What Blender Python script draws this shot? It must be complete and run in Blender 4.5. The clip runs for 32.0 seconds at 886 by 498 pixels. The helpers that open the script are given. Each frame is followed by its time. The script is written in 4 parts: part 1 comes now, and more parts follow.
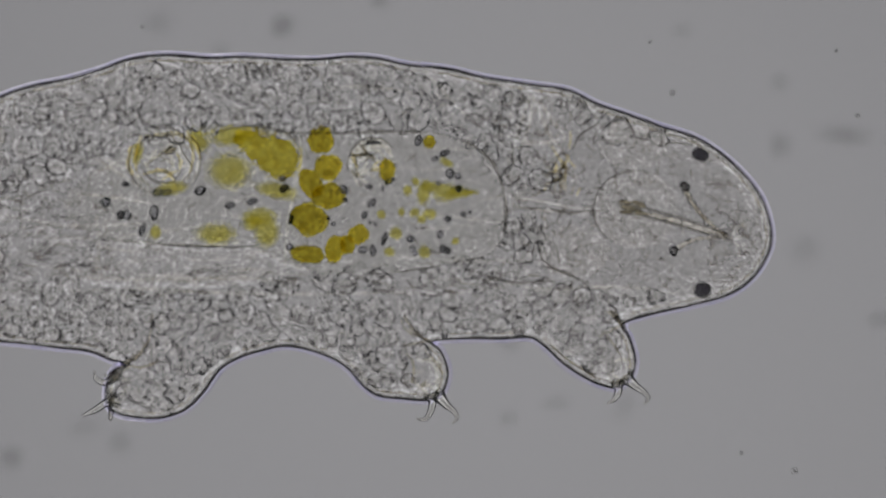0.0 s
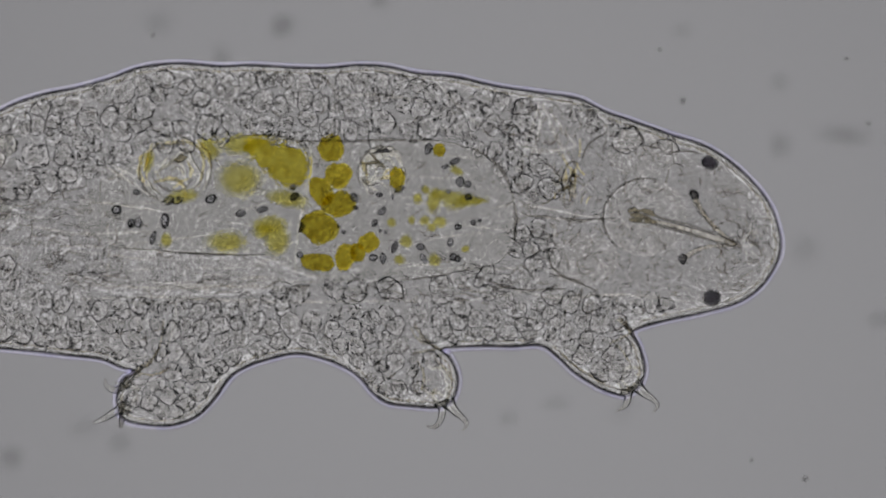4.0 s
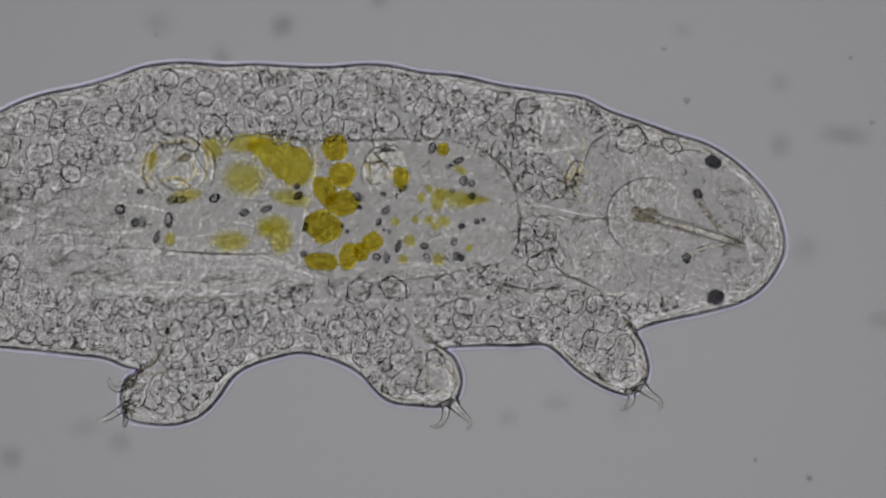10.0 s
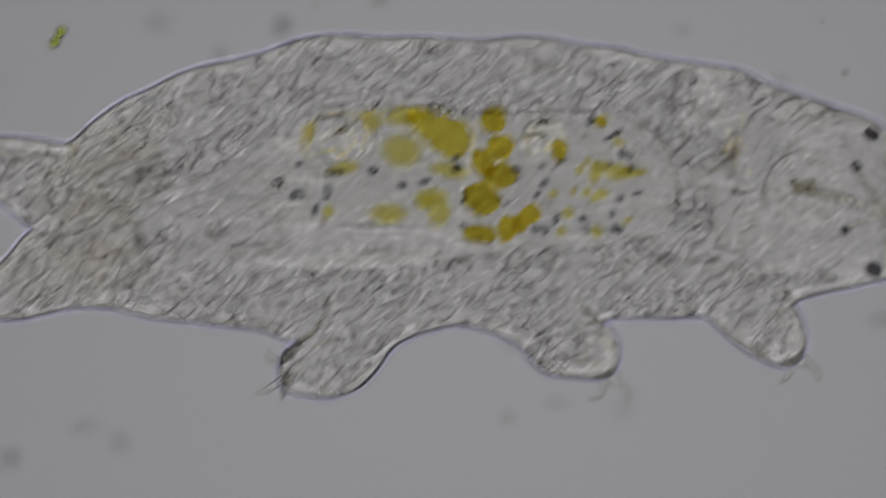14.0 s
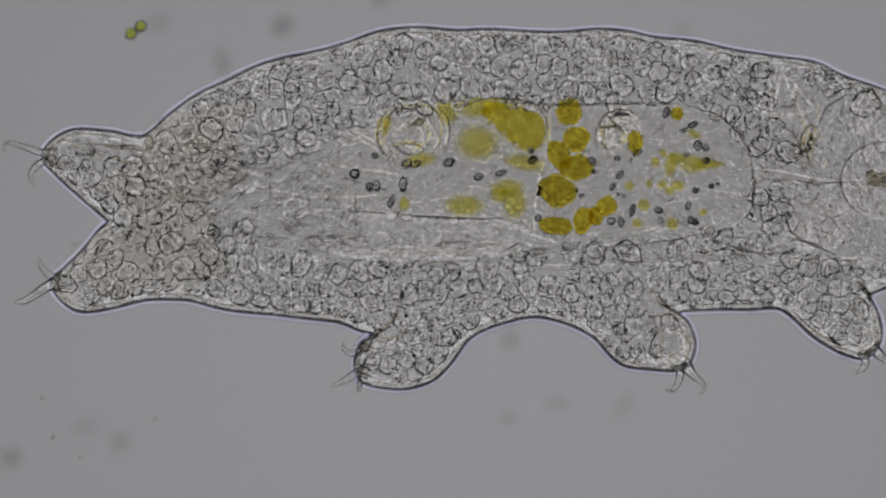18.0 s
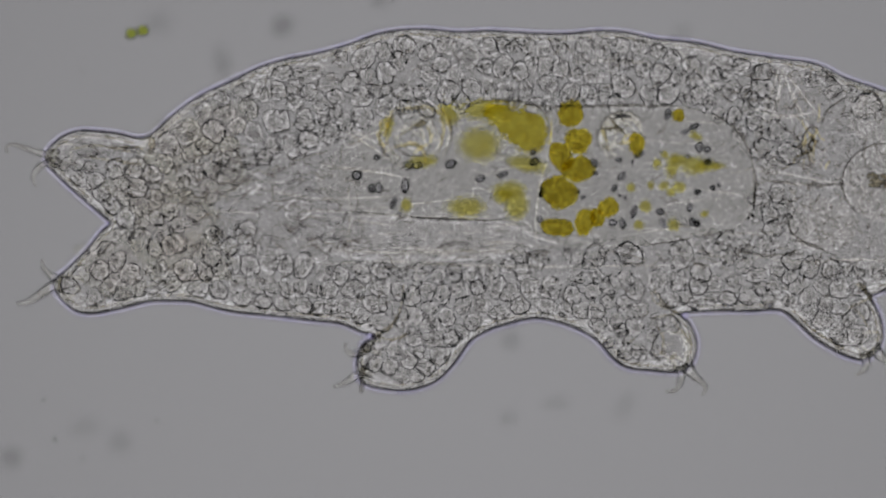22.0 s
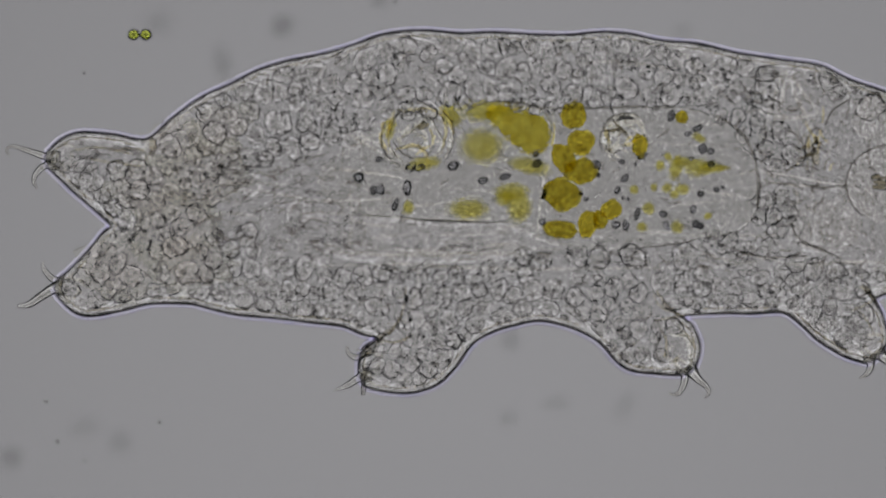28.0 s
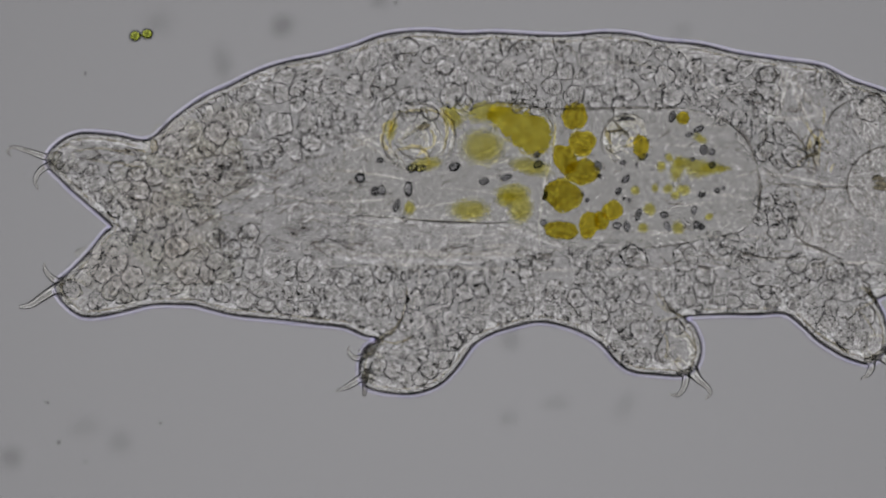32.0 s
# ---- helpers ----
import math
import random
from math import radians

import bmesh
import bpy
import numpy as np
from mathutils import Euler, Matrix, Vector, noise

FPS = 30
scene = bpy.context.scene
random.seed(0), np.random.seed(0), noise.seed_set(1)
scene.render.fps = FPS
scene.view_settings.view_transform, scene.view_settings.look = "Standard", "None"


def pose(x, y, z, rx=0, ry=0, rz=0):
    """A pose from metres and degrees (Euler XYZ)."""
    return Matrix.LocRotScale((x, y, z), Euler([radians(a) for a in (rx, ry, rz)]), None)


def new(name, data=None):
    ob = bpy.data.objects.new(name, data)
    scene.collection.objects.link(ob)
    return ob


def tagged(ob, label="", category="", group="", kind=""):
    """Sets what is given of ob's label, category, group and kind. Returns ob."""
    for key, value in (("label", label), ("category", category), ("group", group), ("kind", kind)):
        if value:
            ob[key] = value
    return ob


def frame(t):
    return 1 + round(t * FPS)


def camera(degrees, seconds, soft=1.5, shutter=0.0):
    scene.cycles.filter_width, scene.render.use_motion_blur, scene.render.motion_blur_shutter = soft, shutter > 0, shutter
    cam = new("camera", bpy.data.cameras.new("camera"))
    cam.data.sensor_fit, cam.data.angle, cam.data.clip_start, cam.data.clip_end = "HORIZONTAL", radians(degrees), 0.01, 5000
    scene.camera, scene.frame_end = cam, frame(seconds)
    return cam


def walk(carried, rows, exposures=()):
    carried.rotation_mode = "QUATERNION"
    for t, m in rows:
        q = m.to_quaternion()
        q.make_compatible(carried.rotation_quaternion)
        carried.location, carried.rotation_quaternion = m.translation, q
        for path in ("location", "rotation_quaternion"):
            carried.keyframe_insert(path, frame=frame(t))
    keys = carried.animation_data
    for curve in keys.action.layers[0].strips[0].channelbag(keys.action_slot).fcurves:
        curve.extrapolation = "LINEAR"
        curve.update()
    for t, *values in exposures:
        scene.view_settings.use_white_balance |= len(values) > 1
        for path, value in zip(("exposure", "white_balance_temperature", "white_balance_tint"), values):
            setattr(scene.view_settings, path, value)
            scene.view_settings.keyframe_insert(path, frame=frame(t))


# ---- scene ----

# A water bear (tardigrade) on a microscope slide, built about 4000 times life size:
# one metre here is a quarter of a millimetre there. Plan units (u) are millimetres of this
# model; x runs along the animal from tail to head, y from its back to its legs.
HEIGHT = 22.4505
cam = camera(4.0, 32.0, soft=2.15, shutter=0.8)
cam.data.dof.use_dof = True
cam.data.dof.focus_distance = HEIGHT
cam.data.dof.aperture_fstop = 0.38
walk(cam, [(0.0, pose(0, 0, HEIGHT)), (32.0, pose(0, 0, HEIGHT))])
scene.cycles.max_bounces = 40
scene.cycles.transmission_bounces = 40
scene.cycles.transparent_max_bounces = 40

# ---------------------------------------------------------------- light
world = bpy.data.worlds.new("dark_room")
scene.world = world
world.use_nodes = True
world.node_tree.nodes["Background"].inputs[0].default_value = (0.5, 0.5, 0.55, 1)
world.node_tree.nodes["Background"].inputs[1].default_value = 0.02

SLIDE_TOP = -0.092
LENS_TOP = -0.4
LAMP_Z = -40.0


# ---------------------------------------------------------------- material helpers
def material(name):
    m = bpy.data.materials.new(name)
    m.use_nodes = True
    m.node_tree.nodes.clear()
    return m, m.node_tree.nodes, m.node_tree.links


def ramp(nodes, stops, interpolation="LINEAR"):
    r = nodes.new("ShaderNodeValToRGB")
    r.color_ramp.interpolation = interpolation
    while len(r.color_ramp.elements) < len(stops):
        r.color_ramp.elements.new(0.5)
    for e, (p, c) in zip(r.color_ramp.elements, stops):
        e.position = p
        e.color = (*c, 1) if len(c) == 3 else c
    return r


def noise_tex(nodes, links, scale, detail=3.0, rough=0.55, offset=None):
    co = nodes.new("ShaderNodeTexCoord")
    n = nodes.new("ShaderNodeTexNoise")
    n.inputs["Scale"].default_value = scale
    n.inputs["Detail"].default_value = detail
    n.inputs["Roughness"].default_value = rough
    links.new(co.outputs["Object"], n.inputs["Vector"])
    return n


def clear_tissue(name, tint, dark, ior, scale, coarse, bump=0.3, depth=0.002, rough=0.0, vary=0.0, rim=0.0):
    """Clear living matter: it bends the lamp's light, stains it a little, and is finely grained."""
    m, nodes, links = material(name)
    out = nodes.new("ShaderNodeOutputMaterial")
    b = nodes.new("ShaderNodeBsdfRefraction")
    b.inputs["IOR"].default_value = ior
    b.inputs["Roughness"].default_value = rough
    fine = noise_tex(nodes, links, scale, 4.0, 0.6)
    big = noise_tex(nodes, links, coarse, 2.0, 0.5)
    big_part = nodes.new("ShaderNodeMath")
    big_part.operation = "MULTIPLY"
    big_part.inputs[1].default_value = 0.35
    links.new(big.outputs["Fac"], big_part.inputs[0])
    half = nodes.new("ShaderNodeMath")
    half.operation = "MULTIPLY_ADD"
    half.inputs[1].default_value = 0.65
    links.new(fine.outputs["Fac"], half.inputs[0])
    links.new(big_part.outputs[0], half.inputs[2])
    r = ramp(nodes, [(0.36, dark), (0.54, tint)])
    links.new(half.outputs[0], r.inputs["Fac"])
    colour = r.outputs["Color"]
    if rim:
        # the stain is laid thinner towards the rounded edge of a lump
        co = nodes.new("ShaderNodeTexCoord")
        flat = nodes.new("ShaderNodeVectorMath")
        flat.operation = "MULTIPLY"
        flat.inputs[1].default_value = (1, 1, 0)
        length = nodes.new("ShaderNodeVectorMath")
        length.operation = "LENGTH"
        links.new(co.outputs["Object"], flat.inputs[0])
        links.new(flat.outputs[0], length.inputs[0])
        thin = nodes.new("ShaderNodeMapRange")
        thin.interpolation_type = "SMOOTHSTEP"
        thin.inputs["From Min"].default_value = 1.0 - 0.55 * rim
        thin.inputs["From Max"].default_value = 1.04
        thin.inputs["To Max"].default_value = rim * 0.95
        links.new(length.outputs["Value"], thin.inputs["Value"])
        blend = nodes.new("ShaderNodeMix")
        blend.data_type = "RGBA"
        blend.inputs[7].default_value = (1, 1, 0.98, 1)
        links.new(thin.outputs["Result"], blend.inputs[0])
        links.new(colour, blend.inputs[6])
        colour = blend.outputs[2]
    if vary:
        info = nodes.new("ShaderNodeObjectInfo")
        hsv = nodes.new("ShaderNodeHueSaturation")
        span = nodes.new("ShaderNodeMapRange")
        span.inputs["To Min"].default_value = 1 - vary
        span.inputs["To Max"].default_value = 1.0
        links.new(info.outputs["Random"], span.inputs["Value"])
        links.new(span.outputs["Result"], hsv.inputs["Value"])
        links.new(colour, hsv.inputs["Color"])
        colour = hsv.outputs["Color"]
    links.new(colour, b.inputs["Color"])
    bp = nodes.new("ShaderNodeBump")
    bp.inputs["Strength"].default_value = bump
    bp.inputs["Distance"].default_value = depth
    relief = noise_tex(nodes, links, scale, 1.0, 0.5)
    links.new(relief.outputs["Fac"], bp.inputs["Height"])
    links.new(bp.outputs["Normal"], b.inputs["Normal"])
    links.new(b.outputs[0], out.inputs["Surface"])
    return m


def pane(name, tint=(0.985, 0.985, 0.985), gloss=0.02):
    m, nodes, links = material(name)
    out = nodes.new("ShaderNodeOutputMaterial")
    t = nodes.new("ShaderNodeBsdfTransparent")
    t.inputs["Color"].default_value = (*tint, 1)
    g = nodes.new("ShaderNodeBsdfGlossy")
    g.inputs["Roughness"].default_value = 0.02
    mix = nodes.new("ShaderNodeMixShader")
    mix.inputs["Fac"].default_value = gloss
    links.new(t.outputs[0], mix.inputs[1])
    links.new(g.outputs[0], mix.inputs[2])
    links.new(mix.outputs[0], out.inputs["Surface"])
    return m


def optic(name, ior):
    """Clear polished glass that bends the light."""
    m, nodes, links = material(name)
    out = nodes.new("ShaderNodeOutputMaterial")
    b = nodes.new("ShaderNodeBsdfRefraction")
    b.inputs["Color"].default_value = (0.99, 0.99, 0.99, 1)
    b.inputs["IOR"].default_value = ior
    b.inputs["Roughness"].default_value = 0.0
    links.new(b.outputs[0], out.inputs["Surface"])
    return m


def dust_matter(name, strength):
    """A loose flake of dust, dense in the middle and thinning out to nothing at its ragged edge."""
    m, nodes, links = material(name)
    out = nodes.new("ShaderNodeOutputMaterial")
    co = nodes.new("ShaderNodeTexCoord")
    flat = nodes.new("ShaderNodeVectorMath")
    flat.operation = "MULTIPLY"
    flat.inputs[1].default_value = (1, 1, 0)
    links.new(co.outputs["Object"], flat.inputs[0])
    length = nodes.new("ShaderNodeVectorMath")
    length.operation = "LENGTH"
    links.new(flat.outputs[0], length.inputs[0])
    n = noise_tex(nodes, links, 2.2, 2.0)
    wob = nodes.new("ShaderNodeMath")
    wob.operation = "MULTIPLY_ADD"
    wob.inputs[1].default_value = 0.5
    links.new(n.outputs["Fac"], wob.inputs[0])
    links.new(length.outputs["Value"], wob.inputs[2])
    k = 1 - 0.6 * strength
    r = ramp(nodes, [(0.2, (k, k, k)), (0.95, (1, 1, 1))], "B_SPLINE")
    links.new(wob.outputs[0], r.inputs["Fac"])
    t = nodes.new("ShaderNodeBsdfTransparent")
    links.new(r.outputs["Color"], t.inputs["Color"])
    links.new(t.outputs[0], out.inputs["Surface"])
    return m


def lamp_matter():
    """Ground glass of the condenser, lit from behind; its vignette and unseen dark and bright rings are added for
    contrast.
    """
    m, nodes, links = material("lit_ground_glass")
    out = nodes.new("ShaderNodeOutputMaterial")
    e = nodes.new("ShaderNodeEmission")
    co = nodes.new("ShaderNodeTexCoord")
    length = nodes.new("ShaderNodeVectorMath")
    length.operation = "LENGTH"
    links.new(co.outputs["Object"], length.inputs[0])
    span = nodes.new("ShaderNodeMath")
    span.operation = "MULTIPLY"
    span.inputs[1].default_value = 1 / 10.0
    links.new(length.outputs["Value"], span.inputs[0])
    r = ramp(nodes, LAMP_STOPS, "EASE")
    links.new(span.outputs[0], r.inputs["Fac"])
    links.new(r.outputs["Color"], e.inputs["Color"])
    e.inputs["Strength"].default_value = 1.0
    links.new(e.outputs[0], out.inputs["Surface"])
    return m


def grey(v):
    return (v * 0.995, v * 0.982, v * 1.02)


# middle dims as a painted vignette; unseen dip and bright ring light bent rays
LAMP_STOPS = [(0.0, grey(0.318)), (0.08, grey(0.303)), (0.14, grey(0.26)), (0.23, grey(0.205)), (0.29, grey(0.30)), (0.36, grey(0.66)), (0.43, grey(0.84)), (0.54, grey(0.66)), (0.66, grey(0.10)), (0.98, grey(0.01))]

BODY = clear_tissue("clear_body_wall", (0.985, 0.98, 0.968), (0.93, 0.922, 0.905), 1.021, 115, 26, 1.0, 0.012)
TISSUE = clear_tissue("body_tissue_matter", (1, 1, 1), (0.94, 0.935, 0.93), 1.030, 165, 40, 1.0, 0.024)
# dark tint stands in for the dark line that bent light leaves at the rim
CUTICLE = clear_tissue("cuticle", (0.42, 0.40, 0.40), (0.24, 0.23, 0.24), 1.15, 60, 15, 0.2, 0.001)
# violet tint imitates the colour fringe of the halo round the body
HALO = clear_tissue("rim_halo_matter", (0.95, 0.94, 1), (0.9, 0.89, 0.98), 1.057, 60, 15, 0.2, 0.001)
CELL_KINDS = [clear_tissue("storage_cell_matter", (1, 1, 1), (0.885, 0.88, 0.87), n, 2.6, 1.2, 0.45, 0.012, vary=0.03) for n in (1.042, 1.052, 1.062, 1.072, 1.057)]
GUT = clear_tissue("gut_wall", (1, 1, 1), (0.975, 0.975, 0.982), 1.026, 140, 18, 1.0, 0.05)
ORGAN = clear_tissue("gland_matter", (1.0, 1.0, 0.995), (0.96, 0.95, 0.94), 1.024, 150, 45, 1.0, 0.022)
GONAD = clear_tissue("gonad_matter", (1.0, 1.0, 1.0), (0.97, 0.965, 0.955), 1.024, 140, 30, 1.0, 0.026)
AMBER = clear_tissue("amber_food", (0.94, 0.87, 0.31), (0.775, 0.66, 0.15), 1.016, 3.2, 1.3, 0.5, 0.01, vary=0.12, rim=0.22)
OLIVE_MASS = clear_tissue("olive_food", (0.95, 0.90, 0.38), (0.83, 0.745, 0.21), 1.008, 60, 22, 0.5, 0.01)
PALE = clear_tissue("pale_yellow_food", (0.97, 0.945, 0.56), (0.88, 0.83, 0.36), 1.008, 3.4, 1.3, 0.6, 0.01, vary=0.05, rim=1.0)
SPORE = clear_tissue("spore_matter", (0.80, 0.80, 0.81), (0.55, 0.55, 0.59), 1.18, 2, 1, 0.2, 0.002, vary=0.45)
FIBRE = clear_tissue("fibre_matter", (1, 1, 0.99), (0.95, 0.94, 0.92), 1.053, 60, 20, 0.2, 0.001)
TUBE = clear_tissue("mouth_tube_matter", (0.74, 0.71, 0.62), (0.54, 0.51, 0.43), 1.09, 60, 20, 0.2, 0.001)
CLAW = clear_tissue("claw_matter", (0.95, 0.95, 0.93), (0.84, 0.83, 0.8), 1.09, 60, 20, 0.15, 0.001)
SHELL = clear_tissue("shell_matter", (1, 1, 0.98), (0.93, 0.92, 0.88), 1.060, 60, 20, 0.2, 0.001)
STAIN = clear_tissue("brownish_tissue", (0.99, 0.984, 0.972), (0.965, 0.946, 0.928), 1.004, 3.5, 1.3, 0.6, 0.01, rim=1.0)
STRAND = clear_tissue("strand_matter", (1, 1, 1), (1, 0.995, 0.985), 1.078, 60, 20, 0.2, 0.001)
STYLET = clear_tissue("stylet_matter", (0.98, 0.97, 0.94), (0.9, 0.88, 0.83), 1.075, 60, 20, 0.2, 0.001)
GOLD = clear_tissue("golden_fold", (1.0, 0.975, 0.84), (0.95, 0.9, 0.7), 1.066, 60, 20, 0.2, 0.001)
FOLD = clear_tissue("skin_fold_matter", (0.98, 0.97, 0.93), (0.90, 0.87, 0.79), 1.07, 60, 20, 0.2, 0.001)
MEMBRANE = clear_tissue("membrane", (0.86, 0.85, 0.83), (0.66, 0.65, 0.63), 1.10, 60, 20, 0.2, 0.001)
EYE = clear_tissue("eye_pigment", (0.36, 0.35, 0.37), (0.16, 0.16, 0.18), 1.01, 2, 1, 0.2, 0.001, rim=0.55)
ALGA = clear_tissue("green_alga", (0.78, 0.82, 0.36), (0.58, 0.64, 0.2), 1.1, 2, 1, 0.2, 0.002)
SPECK = clear_tissue("speck_matter", (0.8, 0.8, 0.8), (0.6, 0.6, 0.58), 1.1, 2, 1, 0.2, 0.001)
PANE = pane("slide_glass")
LENS = optic("condenser_glass", 1.5)
LAMP = lamp_matter()

# ---------------------------------------------------------------- mesh helpers
CX, CY = 900.0, 330.0


def loc(p, z=0.0):
    """From plan units to the animal's own space."""
    return ((p[0] - CX) / 1000.0, (CY - p[1]) / 1000.0, z)


def smooth_line(points, step, closed=False):
    """A curve through the points, laid out in even steps."""
    p = np.array(points, float)
    n = len(p)
    out = []
    for i in range(n if closed else n - 1):
        if closed:
            a, b, c, d = p[(i - 1) % n], p[i], p[(i + 1) % n], p[(i + 2) % n]
        else:
            a, b, c, d = p[max(i - 1, 0)], p[i], p[i + 1], p[min(i + 2, n - 1)]
        k = max(2, int(np.linalg.norm(c - b) / 2.0))
        for s in range(k):
            t = s / k
            out.append(0.5 * (2 * b + (c - a) * t + (2 * a - 5 * b + 4 * c - d) * t ** 2 + (3 * b - a - 3 * c + d) * t ** 3))
    out.append(out[0] if closed else p[-1])
    out = np.array(out)
    seg = np.linalg.norm(np.diff(out, axis=0), axis=1)
    run = np.concatenate([[0], np.cumsum(seg)])
    m = max(3, int(run[-1] / step))
    at = np.linspace(0, run[-1], m + 1)
    res = np.stack([np.interp(at, run, out[:, i]) for i in range(out.shape[1])], 1)
    return res[:-1] if closed else res


def gap_to(points, ring):
    """How far each point lies from a closed outline."""
    a, b = ring, np.roll(ring, -1, 0)
    ab = b - a
    best = np.full(len(points), 1e9)
    for i in range(0, len(points), 2000):
        q = points[i:i + 2000]
        t = ((q[:, None] - a) * ab).sum(2) / np.maximum((ab * ab).sum(1), 1e-9)
        t = np.clip(t, 0, 1)
        near = a + ab * t[..., None]
        best[i:i + 2000] = np.sqrt(((q[:, None] - near) ** 2).sum(2)).min(1)
    return best


def within(points, ring):
    x, y = points[:, 0], points[:, 1]
    inside = np.zeros(len(points), bool)
    for (x0, y0), (x1, y1) in zip(ring, np.roll(ring, -1, 0)):
        if y0 == y1:
            continue
        hit = ((y0 > y) != (y1 > y)) & (x < (x1 - x0) * (y - y0) / (y1 - y0) + x0)
        inside ^= hit
    return inside


def pillow(ring, thick, width, grid=15.0, full=2.0):
    """A closed, rounded body over an outline: vertices (plan x, plan y, z) and faces."""
    from mathutils.geometry import delaunay_2d_cdt
    n = len(ring)
    area = 0.5 * np.sum(ring[:, 0] * np.roll(ring[:, 1], -1) - np.roll(ring[:, 0], -1) * ring[:, 1])
    tan = np.roll(ring, -1, 0) - np.roll(ring, 1, 0)
    tan /= np.maximum(np.linalg.norm(tan, axis=1), 1e-6)[:, None]
    inward = np.stack([-tan[:, 1], tan[:, 0]], 1) * (1 if area > 0 else -1)
    pts = [ring]
    for d in (0.5, 1.6, 3.6, 7.0, 12.0):
        if d > width:
            break
        q = ring + inward * d
        ok = within(q, ring) & (gap_to(q, ring) > 0.85 * d)
        pts.append(q[ok])
    lo, hi = ring.min(0), ring.max(0)
    gx, gy = np.meshgrid(np.arange(lo[0], hi[0], grid), np.arange(lo[1], hi[1], grid * 0.866))
    gx[1::2] += grid / 2
    q = np.stack([gx.ravel(), gy.ravel()], 1)
    q = q[within(q, ring)]
    if len(q):
        q = q[gap_to(q, ring) > 14.0]
        pts.append(q)
    allp = np.concatenate(pts)
    res = delaunay_2d_cdt([Vector(v) for v in allp], [], [list(range(n)) if area > 0 else list(range(n))[::-1]], 1, 1e-4)
    verts = np.array([tuple(v) for v in res[0]])
    faces = np.array([tuple(f) for f in res[2] if len(f) == 3])
    d = gap_to(verts, ring)
    d[d < 1e-3] = 0
    h = thick * np.clip(1 - (1 - np.clip(d / width, 0, 1)) ** full, 0, 1) ** (1 / full)
    edge = d <= 0
    low = np.arange(len(verts))
    low[~edge] = len(verts) + np.arange((~edge).sum())
    v3 = np.concatenate([np.column_stack([verts, h]), np.column_stack([verts[~edge], -h[~edge]])])
    # the plan's y runs down, so the turn of the faces is set by hand
    e1, e2 = verts[faces[:, 1]] - verts[faces[:, 0]], verts[faces[:, 2]] - verts[faces[:, 0]]
    flip = (e1[:, 0] * e2[:, 1] - e1[:, 1] * e2[:, 0]) > 0
    top = faces.copy()
    top[flip] = top[flip][:, ::-1]
    bottom = low[top][:, ::-1]
    return v3, np.concatenate([top, bottom])


def mesh_from(name, verts, faces, mat, normals=None):
    me = bpy.data.meshes.new(name)
    me.from_pydata([tuple(v) for v in verts], [], [tuple(int(i) for i in f) for f in faces])
    me.materials.append(mat)
    me.shade_smooth()
    if normals is not None:
        me.normals_split_custom_set_from_vertices([tuple(v) for v in normals])
    me.update()
    return me


def put(name, me, parent, label="", at=(0, 0, 0)):
    ob = new(name, me)
    ob.parent = parent
    ob.location = at
    if label:
        tagged(ob, label)
    return ob


def tube_geometry(line, radii, sides=8, flat=1.0):
    """A round rod along a line of plan points (x, y, z in metres up)."""
    p = np.array([loc(q[:2], q[2] if len(q) > 2 else 0.0) for q in line])
    n = len(p)
    r = np.interp(np.linspace(0, 1, n), np.linspace(0, 1, len(radii)), radii) / 1000.0
    tan = np.gradient(p, axis=0)
    tan /= np.maximum(np.linalg.norm(tan, axis=1), 1e-9)[:, None]
    side = np.cross(tan, (0, 0, 1.0))
    side /= np.maximum(np.linalg.norm(side, axis=1), 1e-9)[:, None]
    up = np.cross(side, tan)
    verts, faces = [], []
    for i in range(n):
        for k in range(sides):
            a = 2 * math.pi * k / sides
            verts.append(p[i] + side[i] * r[i] * math.cos(a) + up[i] * r[i] * flat * math.sin(a))
    for i in range(n - 1):
        for k in range(sides):
            k2 = (k + 1) % sides
            faces.append((i * sides + k, i * sides + k2, (i + 1) * sides + k2, (i + 1) * sides + k))
    faces.append(tuple(range(sides))[::-1])
    faces.append(tuple((n - 1) * sides + k for k in range(sides)))
    return verts, faces


def rod(name, points, radii, mat, parent, label="", step=5.0, sides=8, flat=1.0, z=0.0):
    line = smooth_line([(q[0], q[1], q[2] if len(q) > 2 else z) for q in points], step)
    # glassy bands have a low roof-shaped ridge, which throws the light evenly aside
    ridge = mat in (SHELL, GOLD, FIBRE)
    v, f = tube_geometry(line, radii, 4 if ridge else sides, 0.62 if ridge else flat)
    me = mesh_from(name, v, f, mat)
    if ridge:
        me.shade_flat()
    return put(name, me, parent, label)


def lump_mesh(name, mat, seed, rough=0.12, level=3, freq=1.6, square=2.0):
    """A round, uneven lump of radius one."""
    bm = bmesh.new()
    bmesh.ops.create_icosphere(bm, subdivisions=level, radius=1.0)
    for v in bm.verts:
        d = v.co.normalized()
        k = noise.noise(d * freq + Vector((seed * 7.3, seed * 3.1, seed)))
        k += 0.2 * noise.noise(d * freq * 2.7 + Vector((seed, seed * 5.7, 2.0)))
        v.co = d * (1 + rough * k) * (math.hypot(d.x, d.y) ** square + abs(d.z) ** square) ** (-1 / square)
    me = bpy.data.meshes.new(name)
    bm.to_mesh(me)
    bm.free()
    me.materials.append(mat)
    me.shade_smooth()
    return me


def lump(name, me, parent, x, y, rx, ry, turn=0.0, z=0.0, rz=None, label=""):
    ob = put(name, me, parent, label, loc((x, y), z))
    ob.rotation_euler = (0, 0, radians(turn))
    ob.scale = (rx / 1000, ry / 1000, (rz if rz is not None else 0.6 * min(rx, ry)) / 1000)
    return ob


